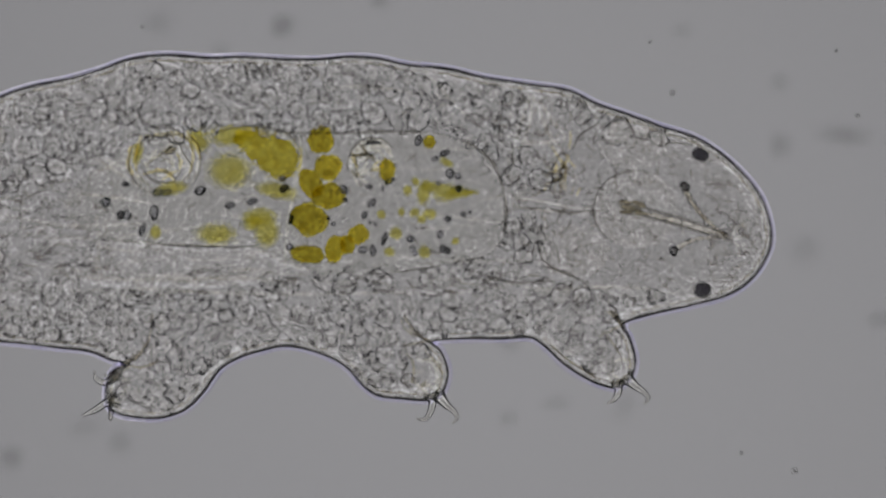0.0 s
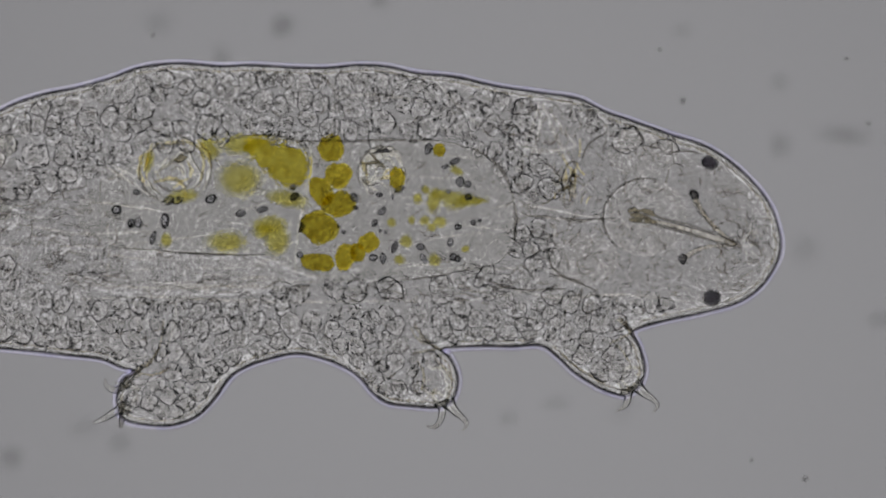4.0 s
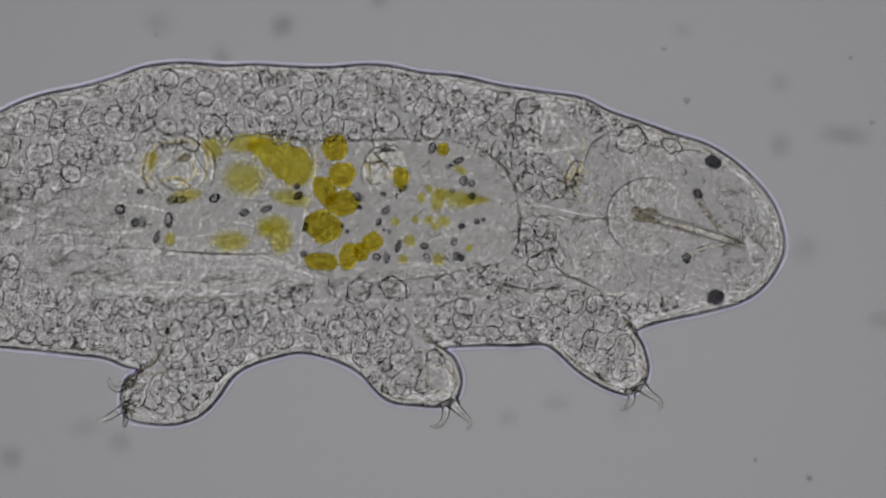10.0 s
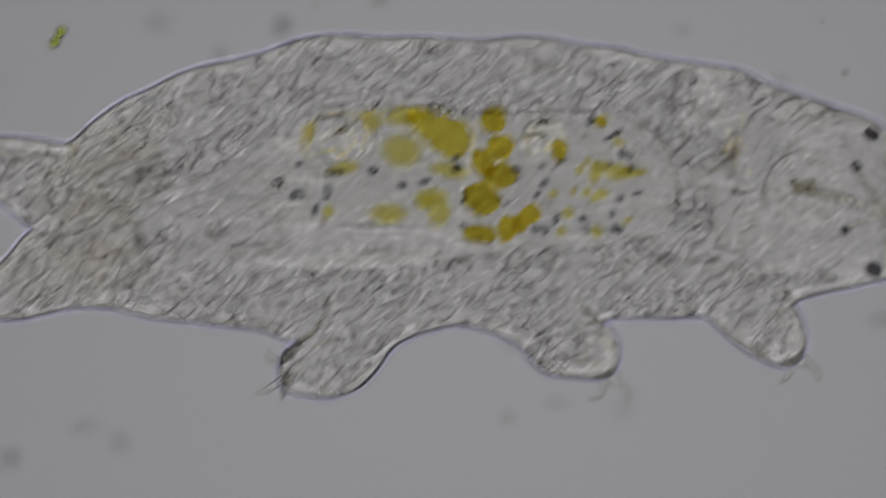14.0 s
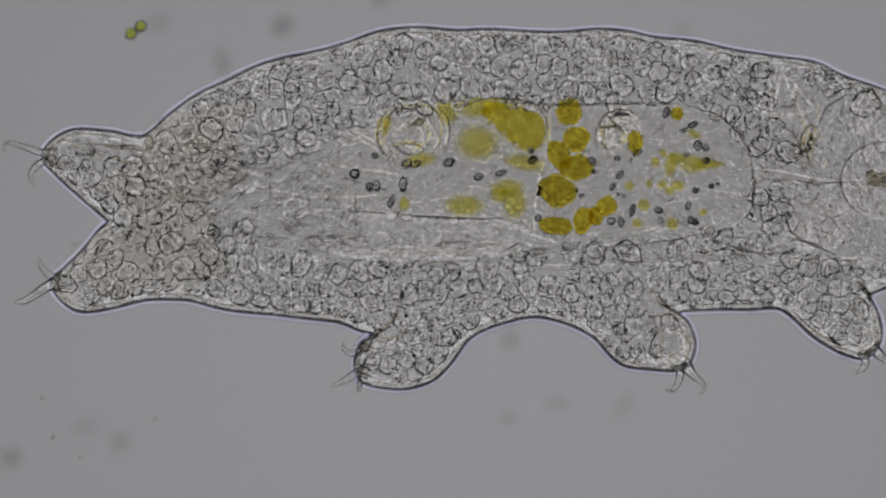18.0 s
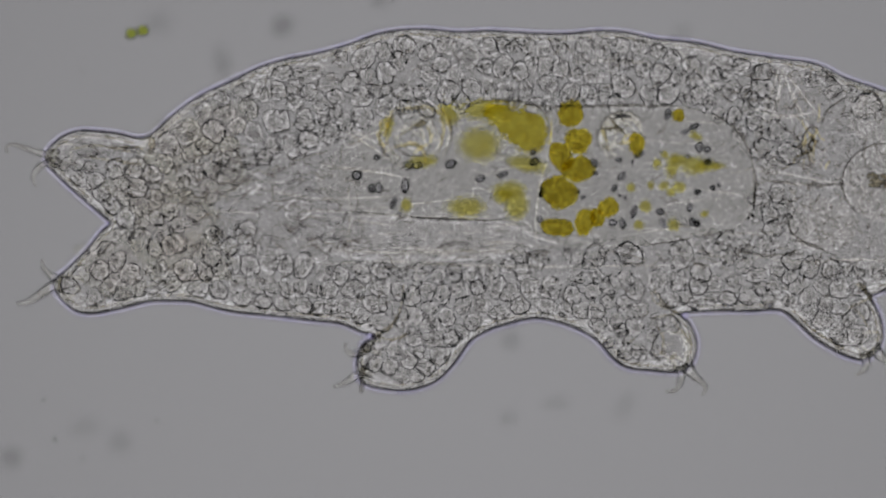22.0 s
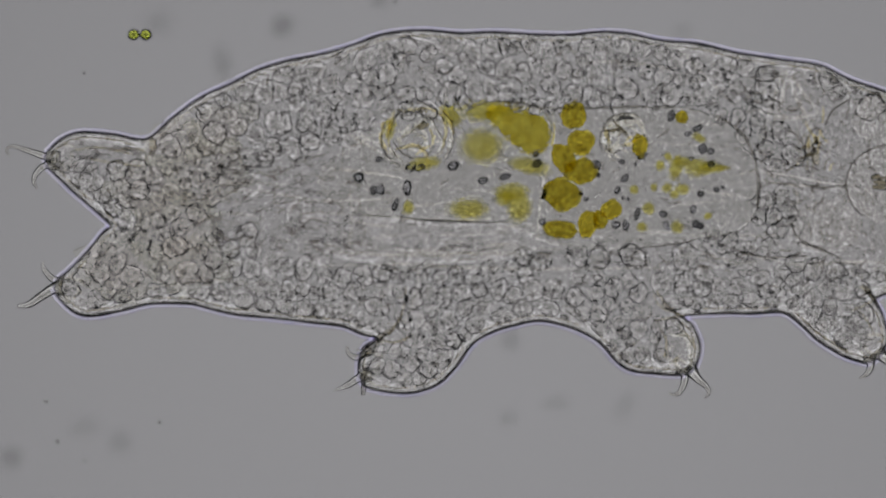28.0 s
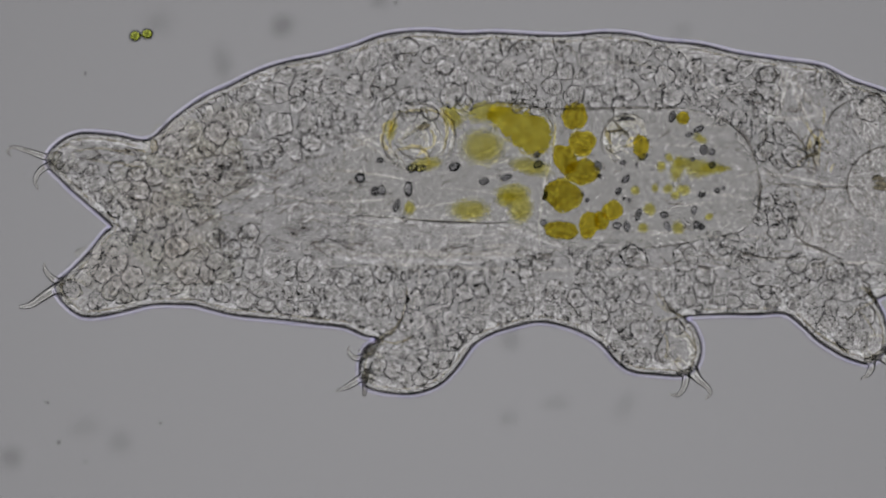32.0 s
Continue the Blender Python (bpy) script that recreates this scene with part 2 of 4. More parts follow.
# ---------------------------------------------------------------- setting
def disc(name, radius, z0, z1, mat, sides=96):
    bm = bmesh.new()
    bmesh.ops.create_cone(bm, cap_ends=True, segments=sides, radius1=radius, radius2=radius, depth=z1 - z0)
    bmesh.ops.bevel(bm, geom=[e for e in bm.edges if abs(e.verts[0].co.z - e.verts[1].co.z) < 1e-6], offset=(z1 - z0) * 0.2, segments=2, affect="EDGES")
    me = bpy.data.meshes.new(name)
    bm.to_mesh(me)
    bm.free()
    me.materials.append(mat)
    ob = new(name, me)
    ob.location = (0, 0, (z0 + z1) / 2)
    return ob


lamp_field = disc("lamp_field", 10.0, LAMP_Z - 0.2, LAMP_Z, LAMP)
lamp_field.location.x, lamp_field.location.y = 0.08, -0.16
tagged(lamp_field, "pale grey lit ground-glass field of the microscope lamp", "lamp field", kind="structure")
def convex_lens(name, radius, curve, rim, mat, rings=40, sides=96):
    """A lens flat above and bulging below, its top at z = 0."""
    verts = [(0, 0, 0)]
    for k in range(sides):
        a = 2 * math.pi * k / sides
        verts.append((radius * math.cos(a), radius * math.sin(a), 0))
    faces = [(0, 1 + k, 1 + (k + 1) % sides) for k in range(sides)]
    flat = len(verts)
    for i in range(rings, 0, -1):
        r = radius * i / rings
        z = -rim - math.sqrt(curve ** 2 - r ** 2) + math.sqrt(curve ** 2 - radius ** 2)
        verts += [(r * math.cos(2 * math.pi * k / sides), r * math.sin(2 * math.pi * k / sides), z) for k in range(sides)]
    verts.append((0, 0, -rim - curve + math.sqrt(curve ** 2 - radius ** 2)))
    for k in range(sides):
        n = (k + 1) % sides
        faces.append((1 + n, 1 + k, flat + k, flat + n))
        for i in range(rings - 1):
            a = flat + i * sides
            faces.append((a + n, a + k, a + sides + k, a + sides + n))
        a = flat + (rings - 1) * sides
        faces.append((a + n, a + k, len(verts) - 1))
    me = bpy.data.meshes.new(name)
    me.from_pydata(verts, [], faces)
    me.materials.append(mat)
    me.shade_smooth()
    centre = Vector((0, 0, curve - rim - curve + math.sqrt(curve ** 2 - radius ** 2)))
    turned = []
    for p in me.polygons:
        for v in p.vertices:
            if p.normal.z > 0.9:
                turned.append((0, 0, 1))
            elif p.normal.z < -0.5:
                turned.append(tuple((me.vertices[v].co - centre).normalized()))
            else:
                turned.append(tuple(p.normal))
    me.normals_split_custom_set(turned)
    ob = new(name, me)
    return ob


condenser = convex_lens("condenser_lens", 1.5, 11.9, 0.02, LENS)
condenser.location = (0, 0, LENS_TOP)
tagged(condenser, "clear glass top of the condenser with dust on it", "lens", kind="structure")


def slab(name, sx, sy, z0, z1, mat):
    bm = bmesh.new()
    bmesh.ops.create_cube(bm, size=1.0)
    for v in bm.verts:
        v.co = Vector((v.co.x * sx, v.co.y * sy, v.co.z * (z1 - z0)))
    bmesh.ops.bevel(bm, geom=bm.edges[:], offset=0.01, segments=2, affect="EDGES")
    me = bpy.data.meshes.new(name)
    bm.to_mesh(me)
    bm.free()
    me.materials.append(mat)
    ob = new(name, me)
    ob.location = (0, 0, (z0 + z1) / 2)
    return ob


slide = tagged(slab("glass_slide", 5.0, 4.0, SLIDE_TOP - 0.12, SLIDE_TOP, PANE), "clear glass microscope slide under the water bear", "glass slide", kind="structure")

# ---------------------------------------------------------------- the animal
bear = tagged(new("tardigrade"), "transparent grey water bear with yellow food in its gut", "tardigrade")
bear.empty_display_size = 0.1

BACK = [(86, 256), (106, 240), (132, 231), (160, 231), (200, 235), (236, 243), (262, 238), (300, 204), (350, 168), (400, 145), (450, 120), (500, 104), (560, 92), (620, 75), (660, 60), (700, 52), (750, 50), (810, 55), (870, 53), (940, 57), (1000, 58), (1060, 53), (1110, 56), (1160, 67), (1230, 74), (1300, 90), (1380, 102), (1445, 112)]
HEAD = [(1495, 136), (1550, 155), (1605, 175), (1665, 194), (1712, 222), (1755, 261), (1785, 301), (1800, 345), (1802, 380), (1790, 412), (1764, 446), (1725, 471), (1665, 488), (1585, 505), (1541, 523)]
FRONT_LEG = [(1553, 552), (1562, 590), (1553, 618), (1532, 634), (1508, 630), (1478, 618), (1440, 594), (1410, 566), (1380, 546)]
MID_BELLY = [(1330, 547), (1270, 547), (1203, 553)]
MIDDLE_LEG = [(1218, 572), (1230, 602), (1228, 628), (1215, 650), (1192, 656), (1150, 653), (1110, 648), (1085, 632), (1060, 604), (1035, 586), (990, 568), (945, 560)]
REAR_LEG = [(900, 569), (860, 582), (828, 602), (800, 640), (770, 670), (735, 685), (700, 688), (655, 682), (634, 668), (630, 640), (640, 610), (664, 593)]
TAIL_BELLY = [(635, 584), (598, 569), (540, 563), (480, 556), (410, 549), (362, 538), (328, 530), (262, 530), (215, 541), (162, 551)]
TAIL_LEGS = [(131, 548), (106, 529), (91, 508), (96, 491), (114, 476), (150, 440), (176, 408), (191, 394), (172, 374), (130, 338), (97, 307), (79, 288), (76, 271)]

outline = smooth_line(BACK + HEAD + FRONT_LEG + MID_BELLY + MIDDLE_LEG + REAR_LEG + TAIL_BELLY + TAIL_LEGS, 5.0, closed=True)

LEG_FIELDS = [
    ("front", [(1385, 530), (1545, 515), (1590, 560), (1580, 660), (1480, 660), (1380, 580)]),
    ("middle", [(1040, 575), (1205, 545), (1260, 580), (1260, 680), (1080, 680), (1030, 600)]),
    ("rear", [(664, 585), (830, 590), (850, 640), (760, 720), (600, 720), (600, 600)]),
    ("upper tail", [(60, 220), (250, 230), (200, 385), (150, 360), (60, 300)]),
    ("lower tail", [(60, 470), (120, 465), (196, 400), (250, 545), (130, 570), (60, 540)]),
]


def region_of(points):
    home = np.zeros(len(points), int)
    for i, (_, field) in enumerate(LEG_FIELDS):
        home[within(points, np.array(field, float))] = i + 1
    return home


def build_wall():
    """Body wall of the trunk and of each leg: one rounded skin, parted where the legs begin."""
    v, f = pillow(outline, 0.09, 190.0, 13.0, 2.8)
    w = np.array([loc(p[:2], p[2]) for p in v])
    fn = np.cross(w[f[:, 1]] - w[f[:, 0]], w[f[:, 2]] - w[f[:, 0]])
    vn = np.zeros_like(w)
    for k in range(3):
        np.add.at(vn, f[:, k], fn)
    vn /= np.maximum(np.linalg.norm(vn, axis=1), 1e-12)[:, None]
    home = region_of(v[f].mean(1)[:, :2])
    edge_home = region_of(outline)
    made = []
    for i in range(len(LEG_FIELDS) + 1):
        used = f[home == i]
        ids, back = np.unique(used, return_inverse=True)
        name = "leg" if i else "trunk"
        ob = put(name, mesh_from(name, w[ids], back.reshape(-1, 3), BODY, vn[ids]), bear)
        made.append(ob)
        # the thick skin seen along the rim, its refraction-dark outline put into the tint
        runs, run = [], []
        n = len(outline)
        first = next(k for k in range(n) if edge_home[k] != i)
        for k in range(n + 1):
            j = (first + k) % n
            if edge_home[j] == i:
                run.append(outline[j])
            elif run:
                run.append(outline[j])
                runs.append(run)
                run = []
        vs, fs = [], []
        for run in runs:
            if len(run) < 3:
                continue
            a, b = tube_geometry([(*q, -0.042) for q in run], [3.9 + 1.5 * noise.noise(Vector((q[0] * 0.011, q[1] * 0.011, 3.0))) for q in run], 8)
            fs += [tuple(len(vs) + k for k in q) for q in b]
            vs += a
        put("cuticle", mesh_from("cuticle", vs, fs, CUTICLE), ob, "thin cuticle tinted dark to draw the body's outline")
        # added band outside the skin that draws the bright halo of light
        vs, fs = [], []
        for run in runs:
            if len(run) < 3:
                continue
            p = np.array(run)
            t = np.gradient(p, axis=0)
            t /= np.maximum(np.linalg.norm(t, axis=1), 1e-6)[:, None]
            side = np.stack([t[:, 1], -t[:, 0]], 1) * 7.0
            if within(p[len(p) // 2:len(p) // 2 + 1] + side[len(p) // 2] * 2, outline)[0]:
                side = -side
            a, b = tube_geometry([(*q, -0.045) for q in p + side], [3.6], 4, 0.62)
            fs += [tuple(len(vs) + k for k in q) for q in b]
            vs += a
        halo = mesh_from("outer_cuticle", vs, fs, HALO)
        halo.shade_flat()
        put("outer_cuticle", halo, ob, "clear violet-white band standing in for the bright halo round the skin")
        vs, fs = [], []
        for run in runs:
            if len(run) < 12:
                continue
            p = np.array(run)
            t = np.gradient(p, axis=0)
            t /= np.maximum(np.linalg.norm(t, axis=1), 1e-6)[:, None]
            side = np.stack([t[:, 1], -t[:, 0]], 1) * 9.0
            if not within(p[len(p) // 2:len(p) // 2 + 1] + side[len(p) // 2], outline)[0]:
                side = -side
            a, b = tube_geometry([(*q, 0.012) for q in (p + side)[3:-3]], [1.2, 1.8, 1.4, 2.0, 1.3], 6)
            fs += [tuple(len(vs) + k for k in q) for q in b]
            vs += a
        put("inner_skin", mesh_from("inner_skin", vs, fs, FOLD), ob, "thin yellowish inner layer of the skin")
    return made


wall = build_wall()
legs = dict(zip([n for n, _ in LEG_FIELDS], wall[1:]))

for where, pts, radii in [
    ("upper tail", [(98, 276), (70, 270), (40, 260), (14, 253), (4, 261), (11, 270)], [7, 5, 4, 3, 2, 1]),
    ("upper tail", [(96, 284), (72, 288), (57, 301), (53, 316), (59, 329)], [6, 5, 4, 3, 1]),
    ("lower tail", [(110, 492), (90, 490), (75, 477), (69, 465), (70, 457)], [6, 5, 4, 3, 1]),
    ("lower tail", [(108, 500), (88, 505), (64, 520), (44, 533), (24, 536)], [8, 6.5, 5.5, 4.5, 2]),
    ("rear", [(650, 612), (640, 622), (622, 627), (609, 618), (608, 606)], [6, 5, 4, 3, 1]),
    ("rear", [(640, 612), (632, 618), (626, 612)], [4, 3, 1]),
    ("rear", [(650, 655), (630, 662), (608, 676), (586, 685)], [7, 5, 4, 1.5]),
    ("middle", [(1200, 645), (1205, 662), (1201, 680), (1191, 692), (1177, 691)], [7, 5, 4, 3, 1]),
    ("middle", [(1212, 645), (1228, 665), (1243, 678), (1248, 690), (1240, 699)], [8, 6, 4, 3, 1]),
    ("front", [(1530, 622), (1534, 640), (1528, 655), (1514, 664)], [6, 5, 3.5, 1]),
    ("front", [(1545, 615), (1562, 632), (1578, 643), (1586, 655), (1578, 667)], [8, 6, 4, 3, 1]),
]:
    rod("claw", pts, [1.45 * r * (1.35 if k == 0 else 1) for k, r in enumerate(radii)], CLAW, legs[where], "curved glassy claw", step=4.0, sides=10)

rod("foot_pad", [(646, 646), (638, 664), (637, 680), (635, 694)], [3, 5, 5.5, 3], MEMBRANE, legs["rear"], "dark stubby foot of the leg", step=4.0, sides=10)

# gut and its contents
GUT_RING = smooth_line([(560, 300), (620, 240), (690, 200), (780, 184), (880, 182), (1000, 186), (1100, 184), (1200, 186), (1265, 200), (1308, 235), (1330, 280), (1336, 325), (1328, 372), (1300, 402), (1240, 416), (1170, 428), (1080, 436), (1000, 434), (950, 420), (880, 392), (780, 384), (690, 380), (610, 368), (565, 340)], 6, closed=True)


def body_tissue():
    """The thin, finely grained tissue that fills the body cavity round the gut, between the cells."""
    v, f = pillow(smooth_line(outline[::2], 7.0, closed=True), 0.004, 12.0, 12.0)
    f = f[~within(v[f].mean(1)[:, :2], GUT_RING)]
    return put("body_tissue", mesh_from("body_tissue", [loc(p[:2], p[2]) for p in v], f, TISSUE), bear, "finely grained clear tissue of the body", (0, 0, 0.045))


body_tissue()


def organ(name, ring, thick, width, mat, parent, label, z=0.0, grid=15.0):
    v, f = pillow(ring, thick, width, grid)
    return put(name, mesh_from(name, [loc(p[:2], p[2]) for p in v], f, mat), parent, label, (0, 0, z))


gut = organ("midgut", GUT_RING, 0.012, 70.0, GUT, bear, "clear midgut holding yellow food and dark spores")
rod("membrane", [(820, 190), (863, 175), (939, 182), (966, 209), (968, 240)], [0.6, 1.6, 1.6, 0.6], MEMBRANE, gut, "thin dark gut membrane", z=0.04, sides=6)
for pts, r in [([(880, 182), (1000, 186), (1100, 184), (1200, 186), (1265, 200)], 2.2), ([(1255, 197), (1285, 214), (1308, 235), (1326, 268), (1332, 290)], 3.1), ([(1330, 285), (1336, 325), (1330, 362)], 2.6),
               ([(696, 377), (740, 383), (790, 386), (850, 388), (892, 386)], 2.1), ([(620, 372), (660, 376), (700, 378)], 0.9), ([(1326, 376), (1300, 402), (1240, 416), (1170, 428), (1080, 436)], 1.5)]:
    rod("membrane", pts, [0.5, r, r, 0.5], MEMBRANE, gut, "thin dark gut membrane", z=0.04, sides=6)
GUT_GRAIN = clear_tissue("gut_grain_matter", (1, 1, 0.99), (0.95, 0.946, 0.93), 1.016, 170, 45, 1.0, 0.024)
organ("gut_fluid", GUT_RING, 0.003, 30.0, GUT_GRAIN, gut, "finely grained clear fluid in the gut", 0.022, 12.0)
organ("gonad", smooth_line([(560, 410), (640, 382), (760, 388), (860, 392), (930, 410), (952, 432), (900, 452), (780, 460), (650, 458), (580, 445)], 6, closed=True), 0.012, 30.0, GONAD, bear, "pale elongated sac along the gut", -0.03)

amber_meshes = [lump_mesh("food_clump", AMBER, s, 0.26, 4, 1.3) for s in range(5)]
pale_meshes = [lump_mesh("food_clump", PALE, s + 9, 0.42, 4, 1.9) for s in range(5)]
for i, (x, y, rx, ry, a) in enumerate([
    (1009, 199, 24, 23, 0), (1021, 247, 23, 22, 0), (990, 274, 20, 27, 20), (1021, 298, 28, 23, 0), (985, 338, 34, 28, -20),
    (986, 401, 31, 15, -8), (1033, 391, 17, 24, -15), (1055, 383, 13, 17, 10), (1074, 366, 18, 18, 0), (1124, 252, 14, 20, 0), (1200, 202, 12, 11, 0)]):
    lump("food_clump", amber_meshes[i % 5], gut, x, y, rx, ry, a, 0.018 + 0.005 * (i % 3), label="amber rounded food clump")
organ("food_clump", smooth_line([(870, 180), (897, 182), (923, 189), (949, 199), (966, 214), (967, 240), (958, 260), (938, 267), (915, 261), (897, 245), (880, 229), (862, 212), (852, 196)], 5, closed=True), 0.012, 20.0, OLIVE_MASS, gut, "large olive yellow food clump", -0.06)
for i, (x, y, rx, ry, a) in enumerate([
    (850, 190, 40, 18, 5), (846, 253, 36, 29, 0), (930, 288, 36, 14, -10), (899, 334, 30, 15, 0), (912, 361, 22, 25, 0), (886, 345, 16, 13, 30), (822, 364, 33, 17, 0), (792, 197, 17, 22, 20), (744, 284, 28, 11, 8), (683, 221, 9, 20, -12),
    (1228, 291, 24, 16, 0), (1252, 291, 21, 9, 0), (1273, 291, 14, 4, 0), (1189, 292, 12, 22, -8), (1200, 280, 16, 9, 0)]):
    lump("food_clump", pale_meshes[i % 5], gut, x, y, rx * 1.15, ry * 1.15, a, -0.03 + 0.01 * (i % 3), label="pale yellow fluffy food clump")
for i, (x, y, rx, ry) in enumerate([
    (1161, 287, 8, 9), (1173, 327, 9, 8), (1200, 329, 9, 12), (1141, 363, 11, 10), (1129, 396, 9, 8), (1191, 396, 10, 11), (1230, 238, 6, 12), (716, 361, 12, 9), (1115, 330, 8, 7), (1186, 338, 8, 7), (1245, 377, 7, 6), (1150, 326, 7, 6), (1175, 272, 8, 6)]):
    lump("food_clump", pale_meshes[i % 5], gut, x, y, rx * 1.2, ry * 1.2, 40 * i, 0.015, label="small pale yellow food crumb")

spore_meshes = [lump_mesh("spore", SPORE, s + 20, 0.06, 2) for s in range(3)]
for i, (x, y, rx, ry, a) in enumerate([
    (628, 308, 9, 8, 0), (655, 331, 7, 8, 0), (667, 330, 7, 9, 0), (693, 357, 5, 11, -20), (720, 291, 10, 7, 20), (736, 291, 9, 6, 20), (795, 288, 10, 7, 25), (848, 314, 9, 6, 10),
    (887, 307, 10, 5, 15), (943, 284, 9, 6, 40), (941, 267, 5, 5, 0), (955, 339, 5, 9, -20), (953, 387, 6, 6, 0), (1030, 347, 4, 4, 0), (1085, 331, 5, 7, -30), (1098, 310, 5, 9, -40)]):
    lump("spore", spore_meshes[i % 3], gut, x, y, rx * 1.12, ry * 1.12, a, 0.03, label="small dark-rimmed oval spore")
for i, (x, y, rx, ry, a) in enumerate([
    (1095, 345, 3, 3, 0), (1129, 271, 9, 5, 25), (1120, 373, 5, 11, -15), (1083, 392, 8, 6, 0), (1100, 393, 5, 10, 0), (1166, 373, 7, 6, 0), (1172, 394, 5, 9, 30), (1180, 200, 6, 10, -20),
    (1227, 222, 9, 5, 25), (1210, 232, 7, 4, 10), (1236, 258, 7, 9, 0), (1250, 262, 6, 6, 0), (1232, 338, 6, 5, 0), (1219, 365, 5, 7, 0), (1224, 391, 6, 7, 0), (1232, 394, 6, 6, 0), (1260, 330, 5, 4, 0),
    (1216, 275, 5, 4, 10), (1251, 285, 6, 6, 0), (1021, 338, 3, 3, 0), (1104, 347, 3, 3, 0), (1117, 284, 2.5, 5, 0), (1093, 281, 6, 4, 0), (1049, 286, 6, 9, 20), (1051, 304, 4, 4, 0), (1271, 326, 3, 3, 0), (664, 276, 6, 5, 0), (714, 327, 7, 13, 0)]):
    lump("spore", spore_meshes[i % 3], gut, x, y, rx * 1.12, ry * 1.12, a, 0.03, label="small dark-rimmed oval spore")


def curl(cx, cy, rx, ry, a0, a1, seed):
    """An uneven arc."""
    rng = random.Random(seed)
    return [(x + rng.uniform(-4, 4), y + rng.uniform(-4, 4)) for x, y in arc(cx + rng.uniform(-3, 3), cy + rng.uniform(-3, 3), rx * rng.uniform(0.92, 1.05), ry * rng.uniform(0.9, 1.05), a0, a1, 6)]


def arc(cx, cy, rx, ry, a0, a1, n=10):
    return [(cx + rx * math.cos(radians(a0 + (a1 - a0) * k / n)), cy - ry * math.sin(radians(a0 + (a1 - a0) * k / n))) for k in range(n + 1)]


# two swallowed shells in the gut
for rx, ry, a0, a1, mat, r in [
    (56, 54, 20, 150, SHELL, 2.4), (56, 54, 150, 215, GOLD, 3.6), (55, 54, 205, 300, SHELL, 2.4), (56, 54, 300, 372, SHELL, 2.4), (34, 30, 190, 300, SHELL, 3.5)]:
    rod("shell_wall", curl(729, 234, rx, ry, a0, a1, a0 + rx), [1, r, r, 1], mat, gut, "curved golden shell wall", z=0.008)
for rx, a0, a1 in [(61, 10, 120), (61, 130, 260), (49, 40, 150), (37, 200, 330)]:
    rod("membrane", curl(729, 234, rx, rx * 0.96, a0, a1, a0 + rx), [0.6, 1.8, 1.8, 0.6], MEMBRANE, gut, "thin dark edge of the shell", z=0.012, sides=6)
for pts in [[(705, 235), (728, 222), (752, 205)], [(712, 255), (735, 252), (756, 262)], [(742, 205), (758, 225), (756, 250)], [(725, 212), (748, 235), (740, 255)], [(770, 190), (782, 222), (776, 256)], [(684, 200), (680, 230), (682, 255)], [(735, 186), (760, 190), (778, 206)]]:
    rod("shell_rib", pts, [1, 3.2, 1], GOLD if pts[0][0] > 730 and pts[0][1] < 195 or pts[0][0] < 690 else SHELL, gut, "thin glassy shell rib", z=0.012)
rod("shell_wall", curl(1100, 243, 40, 44, -60, 230, 3), [2, 5, 5, 2], SHELL, gut, "rounded glassy shell wall", z=0.008)
rod("shell_wall", curl(1098, 243, 28, 30, 20, 260, 5), [2, 4, 4, 2], SHELL, gut, "rounded glassy shell wall", z=0.012)
rod("membrane", arc(1100, 243, 45, 49, 40, 210, 14), [0.6, 1.8, 1.8, 0.6], MEMBRANE, gut, "thin dark edge of the shell", z=0.012, sides=6)
for pts in [[(1072, 215), (1068, 240), (1072, 262)], [(1070, 262), (1085, 252), (1102, 250)], [(1080, 214), (1100, 207), (1118, 212)], [(1075, 232), (1090, 225), (1105, 232), (1112, 245)]]:
    rod("shell_rib", pts, [2, 3.4, 2], SHELL, gut, "thin glassy shell rib", z=0.012)

for pts, r, mat in [
    ([(691, 244), (721, 225), (751, 202), (762, 221), (777, 244), (762, 270)], 4.5, SHELL), ([(693, 258), (725, 252), (744, 262), (751, 285)], 4.5, GOLD), ([(691, 189), (683, 215), (675, 240)], 5.5, GOLD),
    ([(678, 247), (692, 268), (710, 285)], 5.5, SHELL), ([(699, 191), (725, 188), (751, 187)], 3, GOLD), ([(770, 184), (788, 206), (796, 232)], 6, GOLD), ([(775, 190), (792, 215), (790, 250), (780, 275)], 4.5, SHELL),
    ([(1077, 208), (1097, 203), (1117, 202)], 3.5, SPORE), ([(1063, 221), (1067, 235), (1072, 247)], 4.5, GOLD), ([(1078, 236), (1092, 228), (1104, 238)], 4, SHELL), ([(1060, 250), (1072, 262), (1088, 258)], 4, SHELL)]:
    rod("shell_rib", pts, [1, 0.75 * r, 0.75 * r, 1], mat, gut, "golden shell rib" if mat is GOLD else "thin glassy shell rib", z=0.014)
    # dark copy set to the lower right, added to draw the rib's shaded edge
    rod("shell_edge", [(x + 3.5, y + 2.5) for x, y in pts], [0.5, 1.2, 1.2, 0.5], MEMBRANE, gut, "thin dark edge of the shell", z=0.016, sides=6)
lump("shell_facet", lump_mesh("shell_facet", TUBE, 77, 0.4, 3), gut, 740, 217, 11, 7, 25, 0.012, label="dark facet of a swallowed shell")
srng = random.Random(12)
